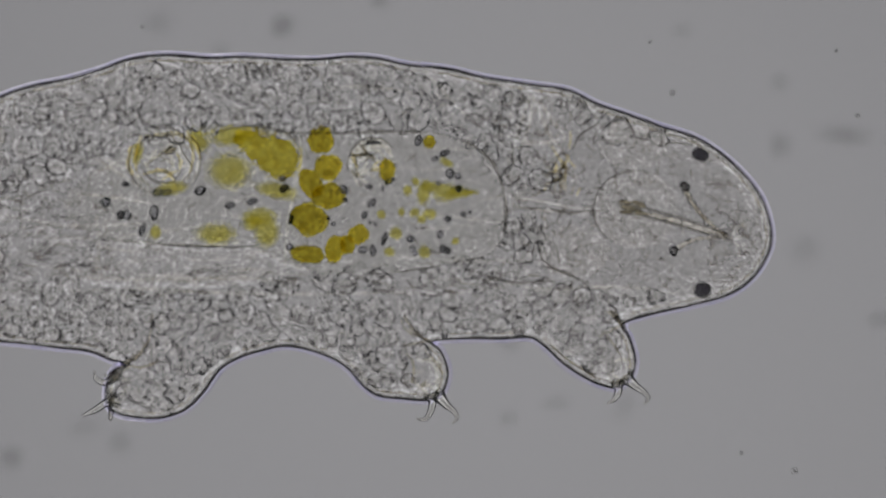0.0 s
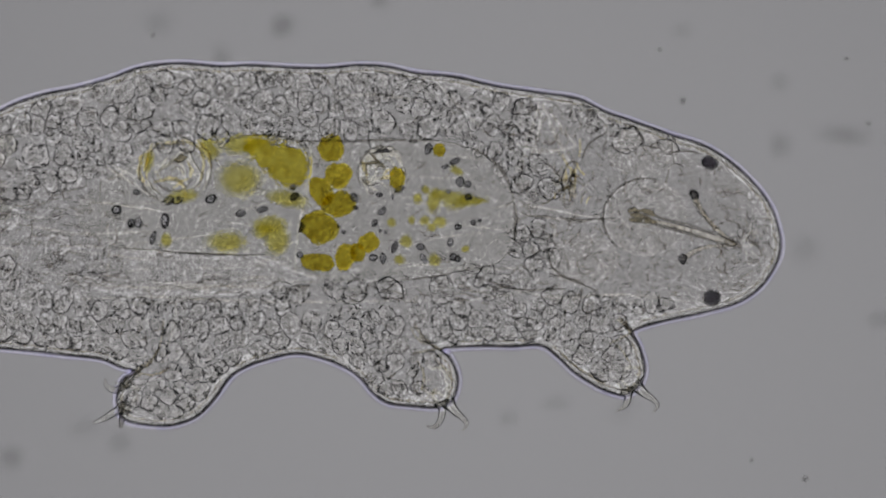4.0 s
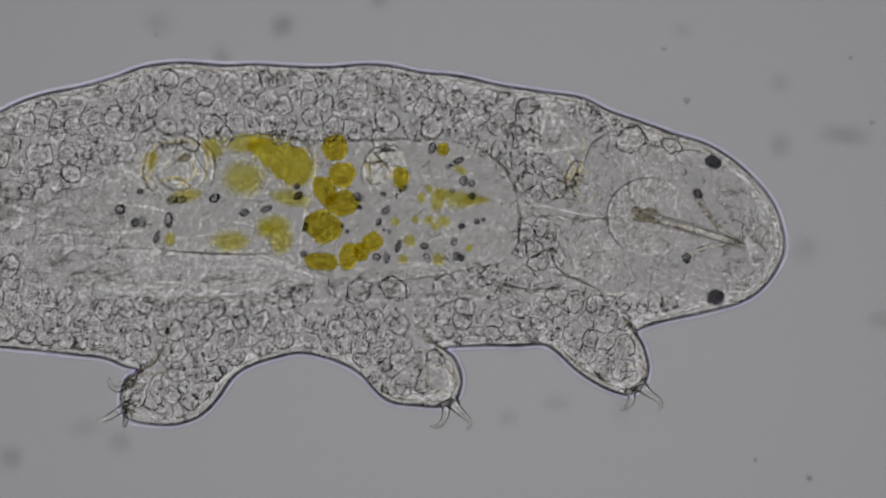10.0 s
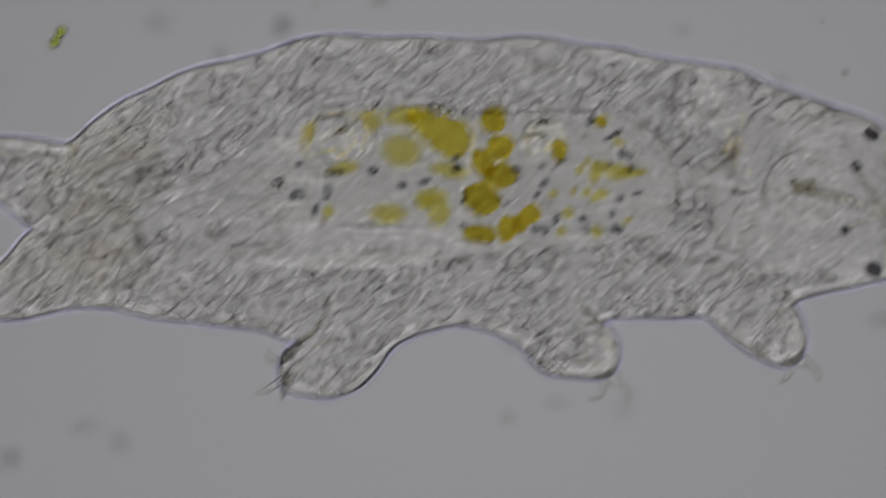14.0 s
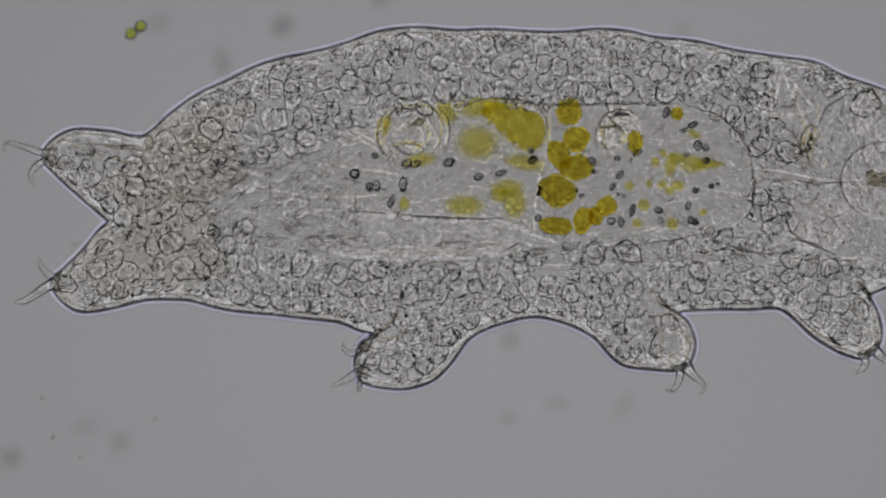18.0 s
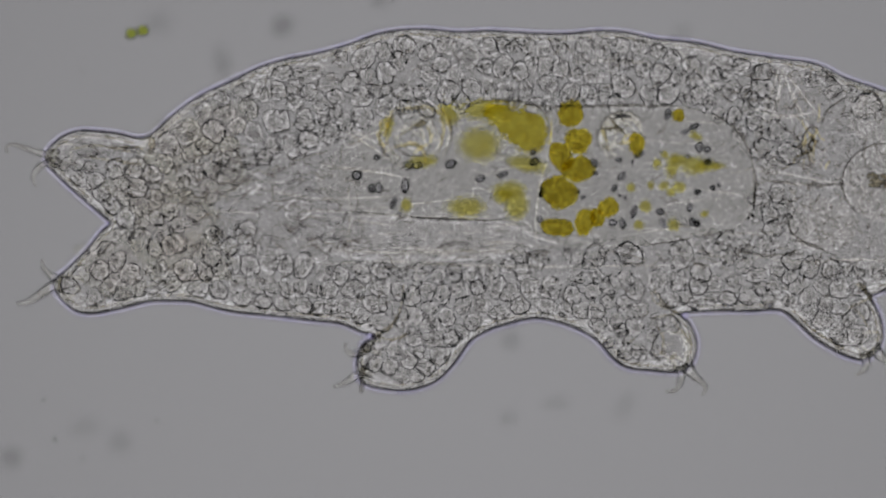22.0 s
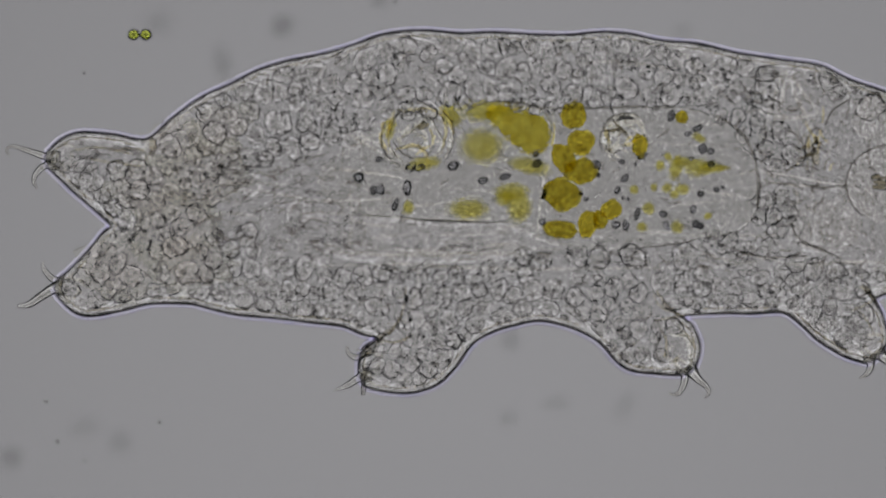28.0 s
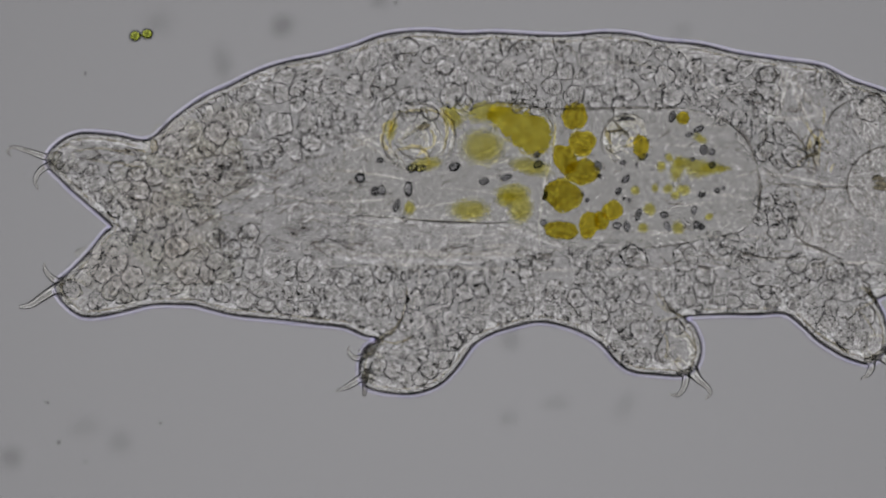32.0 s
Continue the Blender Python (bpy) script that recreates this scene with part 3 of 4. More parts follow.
for cx, cy, w in ((735, 238, 44), (1098, 243, 30)):
    for k in range(8):
        a, d = srng.uniform(0, 6.28), srng.uniform(0.1, 0.95) * w
        x, y, b, n = cx + d * math.cos(a), cy + d * math.sin(a), srng.uniform(0, 3.14), srng.uniform(8, 20)
        pts = [(x - n * math.cos(b), y - n * math.sin(b)), (x + srng.uniform(-5, 5), y + srng.uniform(-5, 5)), (x + n * math.cos(b), y + n * math.sin(b))]
        rod("shell_rib", pts, [1, srng.uniform(2.2, 3.8), 1], srng.choice([SHELL, TUBE, SHELL, SHELL, GOLD]), gut, "thin glassy shell rib", z=srng.uniform(0.0, 0.03))

# head
organ("pharynx", smooth_line(arc(1565, 321, 74, 68, 0, 345, 23), 5, closed=True), 0.010, 50.0, ORGAN, bear, "round clear pharynx bulb")
organ("gland", smooth_line(arc(1560, 205, 62, 46, 0, 345, 23), 6, closed=True), 0.006, 40.0, ORGAN, bear, "clear rounded head gland", 0.04)
organ("gland", smooth_line(arc(1455, 395, 62, 48, 0, 345, 23), 6, closed=True), 0.006, 40.0, ORGAN, bear, "clear rounded head gland", 0.04)
for pts in [arc(1565, 321, 75, 69, 75, 150, 10), arc(1565, 321, 76, 70, 140, 232, 12), [(1450, 222), (1462, 194), (1478, 181), (1500, 167)], [(1524, 156), (1546, 162), (1556, 182), (1556, 196)], [(1555, 193), (1575, 197), (1592, 199)],
            [(1605, 209), (1630, 203), (1665, 208)], [(1418, 250), (1422, 236), (1434, 222), (1450, 228)], [(1418, 240), (1416, 262), (1424, 280)], [(1390, 380), (1400, 410), (1425, 428), (1450, 432)],
            [(1330, 318), (1335, 345), (1330, 372)], [(1342, 312), (1362, 318), (1398, 321), (1412, 330)], [(1404, 320), (1450, 326), (1488, 321)], [(1486, 318), (1488, 330)], [(1395, 420), (1440, 434), (1480, 452)], [(1260, 425), (1340, 448), (1420, 447)]]:
    rod("membrane", pts, [0.8, 2.0, 2.0, 0.8], MEMBRANE, bear, "thin dark membrane", z=0.05, sides=6)
for dy in (-8, 7):
    rod("mouth_tube", [(1580, 327 + dy), (1640, 343 + dy), (1690, 358 + dy * 0.9), (1728, 372 + dy * 0.8)], [2.0, 2.3, 2.1, 1.6], MEMBRANE, bear, "straight dark mouth tube wall", z=0.035)
rod("mouth_canal", [(1578, 327), (1640, 343), (1690, 358), (1734, 373)], [3.5, 5, 5, 4], STYLET, bear, "clear canal of the mouth tube", z=0.035)
for pts in [[(1533, 311), (1543, 307), (1554, 311)], [(1556, 308), (1568, 311), (1581, 318)], [(1535, 325), (1548, 326), (1559, 328)], [(1561, 328), (1572, 328), (1584, 331)], [(1538, 316), (1556, 319), (1574, 324)]]:
    rod("placoid", pts, [2.5, 5, 5, 2.5], TUBE, bear, "short glassy rod in the pharynx", step=3, z=0.035)
for pts in [[(1649, 276), (1655, 298), (1675, 327), (1700, 352), (1724, 369)], [(1652, 284), (1666, 312), (1690, 340), (1726, 370)], [(1631, 396), (1650, 381), (1680, 372), (1722, 371)]]:
    rod("stylet", pts, [4.8, 4.2, 3.4, 2], STYLET, bear, "slender glassy stylet", z=0.035)
knob = lump_mesh("stylet_knob", SPORE, 31, 0.15, 2)
for x, y in [(1651, 281), (1631, 394)]:
    lump("stylet_knob", knob, bear, x, y, 9, 10, 20, 0.02, label="dark knob of a stylet")
for pts in [[(1334, 300), (1390, 305), (1450, 318), (1492, 322)], [(1336, 312), (1395, 322), (1450, 326), (1490, 330)], [(1400, 330), (1404, 345), (1400, 370)]]:
    rod("gullet_wall", pts, [2, 2.5, 2.5, 2], FIBRE, bear, "thin wall of the gullet", z=0.01)
eye_meshes = [lump_mesh("eye", EYE, s + 40, 0.22, 4) for s in range(2)]
lump("eye", eye_meshes[0], bear, 1677, 224, 16, 12, -20, 0.03, label="black eye spot")
lump("eye", eye_meshes[1], bear, 1682, 463, 16, 14, 15, 0.03, label="black eye spot")
for pts in [[(1420, 258), (1432, 246), (1446, 250)], [(1440, 252), (1436, 268), (1442, 282)], [(1428, 262), (1432, 276), (1440, 286)], [(1422, 240), (1420, 262)]]:
    rod("mouth_fold", pts, [2, 4, 2], FOLD, bear, "tiny yellowish fold", z=0.035)

mrng = random.Random(21)
for k in range(22):
    a, d, n = mrng.uniform(-1.2, 1.2), mrng.uniform(4, 34), mrng.uniform(5, 12)
    x, y = 1728 + d * math.cos(a), 369 + d * math.sin(a)
    rod("mouth_fold", [(x, y), (x + n * math.cos(a + 0.3), y + n * math.sin(a + 0.3)), (x + 1.6 * n * math.cos(a), y + 1.6 * n * math.sin(a))], [1, 2, 0.8], FIBRE, bear, "tiny clear fold round the mouth", step=3, sides=6, z=mrng.uniform(0.02, 0.05))
for k in range(26):
    x, y, b, n = mrng.gauss(1432, 16), mrng.gauss(255, 22), mrng.uniform(0.6, 2.6), mrng.uniform(6, 16)
    rod("mouth_fold", [(x - n * math.cos(b), y - n * math.sin(b)), (x + mrng.uniform(-4, 4), y), (x + n * math.cos(b), y + n * math.sin(b))], [0.8, 1.8, 0.8], mrng.choice([FIBRE, FOLD, GOLD]), bear, "tiny clear fold of tissue", step=4, sides=6, z=mrng.uniform(0.02, 0.06))
grain_meshes = [lump_mesh("pigment_grain", TUBE, k + 130, 0.3, 2) for k in range(3)]
for k in range(10):
    lump("pigment_grain", grain_meshes[k % 3], bear, mrng.gauss(1433, 7), mrng.gauss(258, 16), mrng.uniform(3, 5.5), mrng.uniform(2.5, 4.5), mrng.uniform(0, 180), mrng.uniform(0.02, 0.05), label="tiny brownish pigment grain")
# folds and fibres
for pts in [
    [(262, 238), (258, 252), (262, 262)], [(712, 500), (704, 550), (690, 575), (664, 593)], [(664, 593), (690, 600), (720, 590)],
    [(1148, 515), (1160, 535), (1180, 545), (1203, 553)], [(1203, 553), (1180, 556), (1150, 562)], [(1512, 500), (1530, 515), (1545, 540)], [(1545, 523), (1520, 535), (1498, 545)], [(120, 262), (170, 256), (230, 268)], [(140, 275), (190, 282), (245, 290)], [(190, 262), (230, 258), (250, 262)], [(1412, 560), (1450, 590), (1490, 612)], [(1500, 535), (1525, 560), (1540, 590)], [(1160, 575), (1172, 600), (1168, 625)], [(1190, 570), (1210, 590), (1222, 610)]]:
    rod("skin_fold", pts, [1, 2.6, 1.6], FOLD, bear, "yellowish fold of skin at a leg", z=0.03)
for pts in [
    [(520, 372), (620, 374), (760, 384), (870, 388)], [(450, 330), (560, 350), (700, 345)], [(540, 466), (700, 462), (900, 470), (1200, 468)],
    [(560, 440), (720, 446), (900, 440)], [(970, 188), (974, 232), (966, 278), (953, 330), (946, 380), (945, 425)], [(612, 330), (616, 380), (612, 430)], [(560, 290), (640, 300), (720, 312)], [(600, 215), (680, 262), (717, 293)],
    [(1180, 60), (1220, 110), (1290, 180)], [(330, 330), (420, 318), (520, 322)], [(330, 395), (390, 372), (460, 380)], [(250, 505), (350, 492), (480, 496)],
    [(1010, 110), (1090, 104), (1180, 118)], [(610, 260), (660, 232), (700, 225)], [(600, 225), (660, 262), (700, 290)], [(735, 470), (728, 520), (706, 570)], [(1300, 440), (1400, 462), (1530, 458), (1640, 470)]]:
    rod("fibre", pts, [0.8, 2.8, 2.8, 0.8], SHELL if pts[0][0] == 970 else FIBRE, bear, "fine clear fibre", z=0.04, step=9, sides=6)

for pts in [[(1377, 118), (1360, 175), (1338, 240)], [(1384, 118), (1372, 180), (1360, 215)], [(1382, 120), (1405, 175), (1430, 225)], [(1392, 130), (1425, 175), (1458, 212)], [(1335, 190), (1385, 205), (1440, 196)]]:
    rod("muscle_strand", pts, [2, 4.5, 2], FIBRE, bear, "clear muscle strand fanning out in the neck", z=0.035)

# gland and folds in the tip of the middle leg, and the skin gathered at the leg tips
rod("membrane", curl(1194, 612, 38, 34, 100, 230, 4), [0.6, 1.5, 1.5, 0.6], MEMBRANE, legs["middle"], "thin dark wall of the claw gland", z=0.03, sides=6)
for pts in [[(706, 552), (690, 572), (665, 590), (634, 618)], [(1154, 506), (1168, 528), (1182, 543), (1204, 558)], [(1516, 496), (1530, 512), (1546, 536)], [(262, 236), (266, 252), (258, 268)]]:
    rod("skin_fold", pts, [1.5, 4.5, 4.5, 2], FOLD, bear, "yellowish fold of skin at a leg", z=0.02)
    rod("membrane", [(x + 5, y + 4) for x, y in pts], [0.6, 1.8, 1.8, 0.6], MEMBRANE, bear, "thin dark edge of a skin fold", z=0.02, sides=6)
for pts in [curl(1194, 612, 34, 30, 20, 130, 8), curl(1196, 614, 24, 22, -40, 120, 9), arc(1186, 620, 14, 13, 90, 300), arc(1204, 634, 16, 14, 120, 300), [(1176, 640), (1192, 630), (1210, 640)], [(1222, 598), (1210, 606), (1216, 618), (1206, 626)], [(1224, 622), (1212, 632), (1216, 644)]]:
    rod("claw_fold", pts, [1, 4, 1], SHELL, legs["middle"], "clear fold at the root of the claws", z=0.03)
for where, cx, cy in [("front", 1540, 606), ("rear", 652, 640), ("upper tail", 112, 272), ("lower tail", 122, 508)]:
    for rx, a0, a1 in [(24, 20, 140), (17, 160, 300), (11, 280, 420), (26, 200, 280)]:
        rod("claw_fold", arc(cx, cy, rx, rx * 0.85, a0, a1), [1, 3.2, 1], SHELL, legs[where], "clear fold at the root of the claws", z=0.03)

stain_meshes = [lump_mesh("brown_patch", STAIN, k + 50, 0.4, 3, 1.8) for k in range(3)]
for i, (x, y, rx, ry, a) in enumerate([(300, 400, 75, 70, 20), (255, 330, 70, 50, 0), (360, 300, 80, 60, 30), (330, 460, 70, 50, 0), (200, 470, 70, 50, -20), (300, 250, 60, 45, 30), (380, 220, 60, 40, 30)]):
    lump("brown_patch", stain_meshes[i % 3], bear, x, y, rx, ry, a, -0.045, 12, "soft brownish patch in the tissue")


def fine_fibres(count, seed):
    """Fine streaks that run along the gut and the muscles."""
    rng = random.Random(seed)
    for k in range(count):
        x, y, n = rng.uniform(430, 1300), rng.gauss(360, 75), rng.uniform(60, 190)
        if not 195 < y < 480:
            continue
        a, b = rng.uniform(-0.16, 0.16), rng.uniform(-8, 8)
        pts = [(x + n * u, y + a * n * u + b * math.sin(u * 3.1)) for u in (0, 0.33, 0.66, 1)]
        if not within(np.array(pts), outline).all():
            continue
        rod("fibre", pts, [0.5, rng.uniform(1.0, 2.0), 0.5], FIBRE, bear, "fine clear fibre", z=rng.uniform(0.045, 0.06), step=12, sides=6)


fine_fibres(34, 4)


def wisps(seed, fields, thin, thick):
    """Short wavy strands of tissue, so many in each field: count, x and y span, lean, spread, shortest and longest."""
    rng = random.Random(seed)
    spots = []
    for count, x0, x1, y0, y1, lean, spread, short, long in fields:
        for k in range(count):
            spots.append((rng.uniform(x0, x1), rng.uniform(y0, y1), rng.gauss(lean, spread), rng.uniform(short, long)))
    mids = np.array([q[:2] for q in spots])
    keep = within(mids, outline) & (gap_to(mids, outline) > 17)
    vs, fs = [], []
    for ok, (x, y, a, n) in zip(keep, spots):
        w, r, z = rng.uniform(-0.4, 0.4) * n, rng.uniform(thin, thick), rng.uniform(0.02, 0.08)
        if not ok:
            continue
        c, d = math.cos(a), math.sin(a)
        line = [(x + n * u * c - w * v * d, y + n * u * d + w * v * c, z) for u, v in ((-0.5, 0), (-0.25, 0.6), (0, 0.3), (0.25, -0.4), (0.5, 0))]
        p, q = tube_geometry(line, [0.4, r, r, r, 0.4], 6)
        fs += [tuple(len(vs) + k for k in g) for g in q]
        vs += p
    return vs, fs


PALE_FIELDS = [(170, 330, 640, 270, 430, -0.15, 0.35, 12, 40), (90, 560, 1320, 410, 470, 0, 0.2, 12, 46), (60, 590, 1325, 195, 425, 0, 0.8, 6, 22), (130, 1390, 1790, 150, 490, 0, 2, 6, 17),
               (60, 1715, 1785, 320, 420, 0, 2, 6, 14), (50, 130, 250, 240, 275, 0, 0.2, 12, 36), (400, 100, 1560, 55, 680, 0, 2, 7, 22)]
DARK_FIELDS = [(130, 330, 640, 260, 440, -0.2, 0.5, 10, 45), (45, 560, 1320, 425, 475, 0, 0.25, 12, 60), (110, 1320, 1440, 110, 450, 0.6, 1.2, 8, 30), (240, 1420, 1700, 150, 490, 0, 2, 6, 22),
               (130, 1690, 1790, 270, 470, 0.5, 0.9, 6, 24), (60, 600, 1325, 195, 420, 0, 0.6, 8, 30), (160, 100, 420, 240, 540, 0, 2, 7, 20), (120, 430, 1400, 65, 180, 0, 1, 8, 30), (160, 420, 1540, 485, 660, 0, 2, 8, 22)]
WISP = clear_tissue("dark_wisp_matter", (0.93, 0.915, 0.89), (0.78, 0.76, 0.73), 1.09, 60, 20, 0.2, 0.001)
tagged(put("wavy_tissue", mesh_from("wavy_tissue", *wisps(33, PALE_FIELDS, 1.3, 2.8), STRAND), bear, "short wavy strands of clear tissue"), kind="stuff")
tagged(put("wavy_tissue", mesh_from("wavy_tissue", *wisps(34, DARK_FIELDS, 0.7, 1.5), WISP), bear, "thin dark wavy strands of tissue"), kind="stuff")

# extra ridged fibres, added only to brighten the band along the gonad
for k in range(18):
    x, y, n = mrng.uniform(640, 860), mrng.gauss(437, 14), mrng.uniform(50, 150)
    rod("fibre", [(x, y), (x + n * 0.5, y + mrng.uniform(-4, 4)), (x + n, y + mrng.uniform(-6, 6))], [0.5, mrng.uniform(1.0, 2.2), 0.5], FIBRE, bear, "fine clear fibre", z=mrng.uniform(0.0, 0.06), step=14)

# the storage cells that can be told apart, body region by body region: plan x, plan y, radius
TAIL_UPPER = [(112, 290, 13), (137, 291, 12), (157, 297, 10), (205, 303, 15), (180, 342, 15), (137, 318, 14), (165, 322, 13), (197, 366, 15), (242, 335, 18), (215, 325, 12), (245, 365, 15), (300, 335, 14), (275, 355, 14), (268, 310, 14), (292, 290, 14), (330, 236, 20), (300, 258, 16), (362, 258, 15), (378, 235, 20), (340, 274, 15), (320, 300, 14), (345, 312, 14), (375, 300, 15), (392, 283, 13), (397, 203, 15), (405, 262, 16), (400, 312, 13), (218, 352, 12), (325, 322, 11)]
TAIL_LOWER = [(222, 390, 17), (250, 394, 14), (277, 390, 14), (300, 380, 13), (217, 417, 13), (248, 421, 17), (285, 410, 14), (312, 398, 13), (302, 432, 18), (273, 440, 13), (185, 442, 14), (160, 455, 13), (140, 485, 16), (175, 478, 17), (205, 465, 14), (230, 487, 18), (190, 510, 15), (120, 505, 15), (165, 528, 13), (215, 520, 13), (245, 515, 14), (272, 513, 15), (280, 485, 16), (330, 480, 18), (362, 482, 15), (375, 460, 15), (395, 478, 16), (350, 515, 17), (385, 514, 15), (405, 440, 14), (350, 445, 13)]
BELLY_REAR = [(420, 507, 16), (458, 509, 14), (430, 530, 15), (465, 538, 16), (500, 543, 16), (478, 512, 13), (510, 515, 14), (530, 510, 12), (538, 547, 17), (563, 548, 13), (585, 545, 14), (580, 515, 15), (558, 516, 12), (602, 490, 14), (625, 512, 15), (610, 550, 16), (637, 562, 15), (640, 485, 14), (535, 472, 17), (505, 470, 15), (478, 464, 17), (440, 472, 17), (412, 470, 15)]
BELLY_MIDDLE = [(675, 482, 15), (694, 484, 9), (716, 485, 11), (745, 487, 14), (776, 490, 13), (805, 487, 13), (832, 490, 13), (864, 480, 16), (675, 512, 15), (707, 515, 14), (730, 526, 16), (662, 540, 16), (670, 575, 17), (757, 515, 14), (782, 520, 15), (760, 546, 13), (790, 563, 14), (762, 575, 14), (733, 600, 15), (815, 515, 15), (845, 510, 13), (820, 541, 13), (850, 537, 13), (837, 574, 14), (818, 590, 11), (880, 510, 15), (903, 520, 16), (937, 510, 16), (887, 560, 17), (920, 545, 17), (800, 600, 14)]
BELLY_FRONT = [(925, 455, 14), (950, 462, 16), (1018, 448, 15), (1053, 458, 19), (1115, 450, 16), (1208, 450, 18), (1240, 435, 14), (975, 515, 17), (1022, 492, 10), (1013, 525, 15), (1050, 516, 14), (1055, 490, 13), (1080, 507, 15), (1110, 495, 11), (1125, 517, 14), (970, 545, 16), (1000, 550, 14), (1027, 550, 14), (1055, 553, 16), (1077, 535, 12), (1105, 540, 13), (1128, 552, 13), (1057, 578, 15), (1088, 570, 13), (1102, 587, 11), (1122, 580, 16), (1110, 604, 9), (1105, 630, 14), (1130, 625, 13), (1155, 595, 9), (1080, 611, 11)]
BREAST = [(1165, 500, 15), (1188, 532, 15), (1215, 527, 12), (1237, 507, 16), (1242, 488, 15), (1256, 533, 13), (1228, 542, 11), (1264, 506, 12), (1290, 535, 16), (1325, 530, 16), (1360, 535, 12), (1298, 506, 13), (1340, 490, 13), (1347, 512, 12), (1370, 510, 12), (1378, 482, 12), (1405, 465, 17), (1397, 492, 14), (1432, 475, 17), (1410, 509, 14), (1432, 527, 16), (1457, 508, 13), (1472, 480, 16), (1485, 512, 17), (1462, 541, 14), (1490, 548, 15), (1437, 552, 13), (1455, 566, 14), (1500, 478, 10), (1520, 480, 13), (1552, 478, 13), (1318, 470, 13)]
BREAST_AND_LEGS = [(1290, 455, 14), (1280, 430, 16), (1262, 421, 13), (1360, 435, 15), (1320, 438, 13), (1578, 475, 13), (1600, 478, 11), (1488, 599, 15), (1516, 594, 17), (1504, 566, 13), (778, 632, 16), (752, 652, 16), (724, 640, 16), (712, 664, 13), (740, 668, 12), (690, 650, 15), (665, 643, 13), (770, 602, 14), (668, 617, 13), (702, 620, 14), (740, 625, 11)]
BACK_REAR = [(430, 161, 14), (440, 192, 15), (466, 160, 17), (492, 160, 15), (500, 128, 18), (520, 156, 15), (522, 178, 14), (528, 135, 11), (555, 125, 15), (490, 216, 19), (540, 216, 17), (545, 165, 15), (567, 182, 14), (580, 148, 15), (592, 172, 13), (620, 147, 15), (655, 135, 14), (645, 101, 18), (680, 90, 14), (680, 130, 17), (672, 160, 14), (640, 172, 16), (685, 187, 17), (640, 207, 17), (610, 217, 14), (716, 190, 14), (583, 235, 16), (448, 235, 15), (602, 100, 11)]
BACK_MIDDLE = [(715, 78, 17), (705, 106, 14), (787, 80, 17), (830, 100, 17), (868, 83, 17), (887, 78, 11), (907, 82, 11), (935, 80, 13), (965, 85, 15), (987, 80, 13), (890, 120, 17), (860, 118, 12), (922, 127, 14), (943, 112, 11), (965, 115, 15), (992, 122, 16), (795, 162, 17), (835, 158, 16), (865, 157, 13), (895, 160, 15), (972, 150, 13), (1010, 165, 16), (975, 185, 14), (715, 168, 14), (762, 135, 13), (930, 160, 12), (745, 165, 12)]
BACK_FRONT = [(1035, 80, 14), (1065, 85, 17), (1100, 80, 14), (1133, 83, 14), (1165, 88, 14), (1030, 106, 12), (1048, 130, 17), (1020, 132, 12), (1043, 168, 16), (1072, 165, 13), (1102, 155, 18), (1085, 110, 14), (1110, 110, 12), (1140, 121, 12), (1172, 130, 16), (1190, 108, 15), (1202, 138, 13), (1150, 171, 14), (1183, 165, 18), (1230, 145, 14), (1237, 166, 15), (1213, 172, 10), (1255, 185, 12), (1285, 110, 16), (1312, 115, 16), (1267, 131, 13), (1295, 158, 15), (1322, 166, 13), (1287, 136, 10)]
NECK = [(1350, 130, 16), (1350, 156, 17), (1333, 176, 12), (1375, 232, 17), (1350, 262, 16), (1397, 272, 17), (1335, 216, 13), (1352, 236, 12), (1457, 134, 13), (1470, 143, 11), (1436, 143, 10), (1477, 161, 12), (1506, 165, 14), (1537, 183, 23), (1608, 194, 14), (1300, 205, 13), (1322, 190, 11), (1365, 285, 12), (1350, 355, 15), (1375, 345, 14), (1362, 380, 15), (1390, 370, 13), (1340, 380, 12), (1400, 395, 13), (1370, 405, 14)]
CELLS = [(x - 3, y - 3, r) for x, y, r in TAIL_UPPER + TAIL_LOWER + BELLY_REAR + BELLY_MIDDLE + BELLY_FRONT + BREAST + BREAST_AND_LEGS + BACK_REAR + BACK_MIDDLE + BACK_FRONT + NECK]


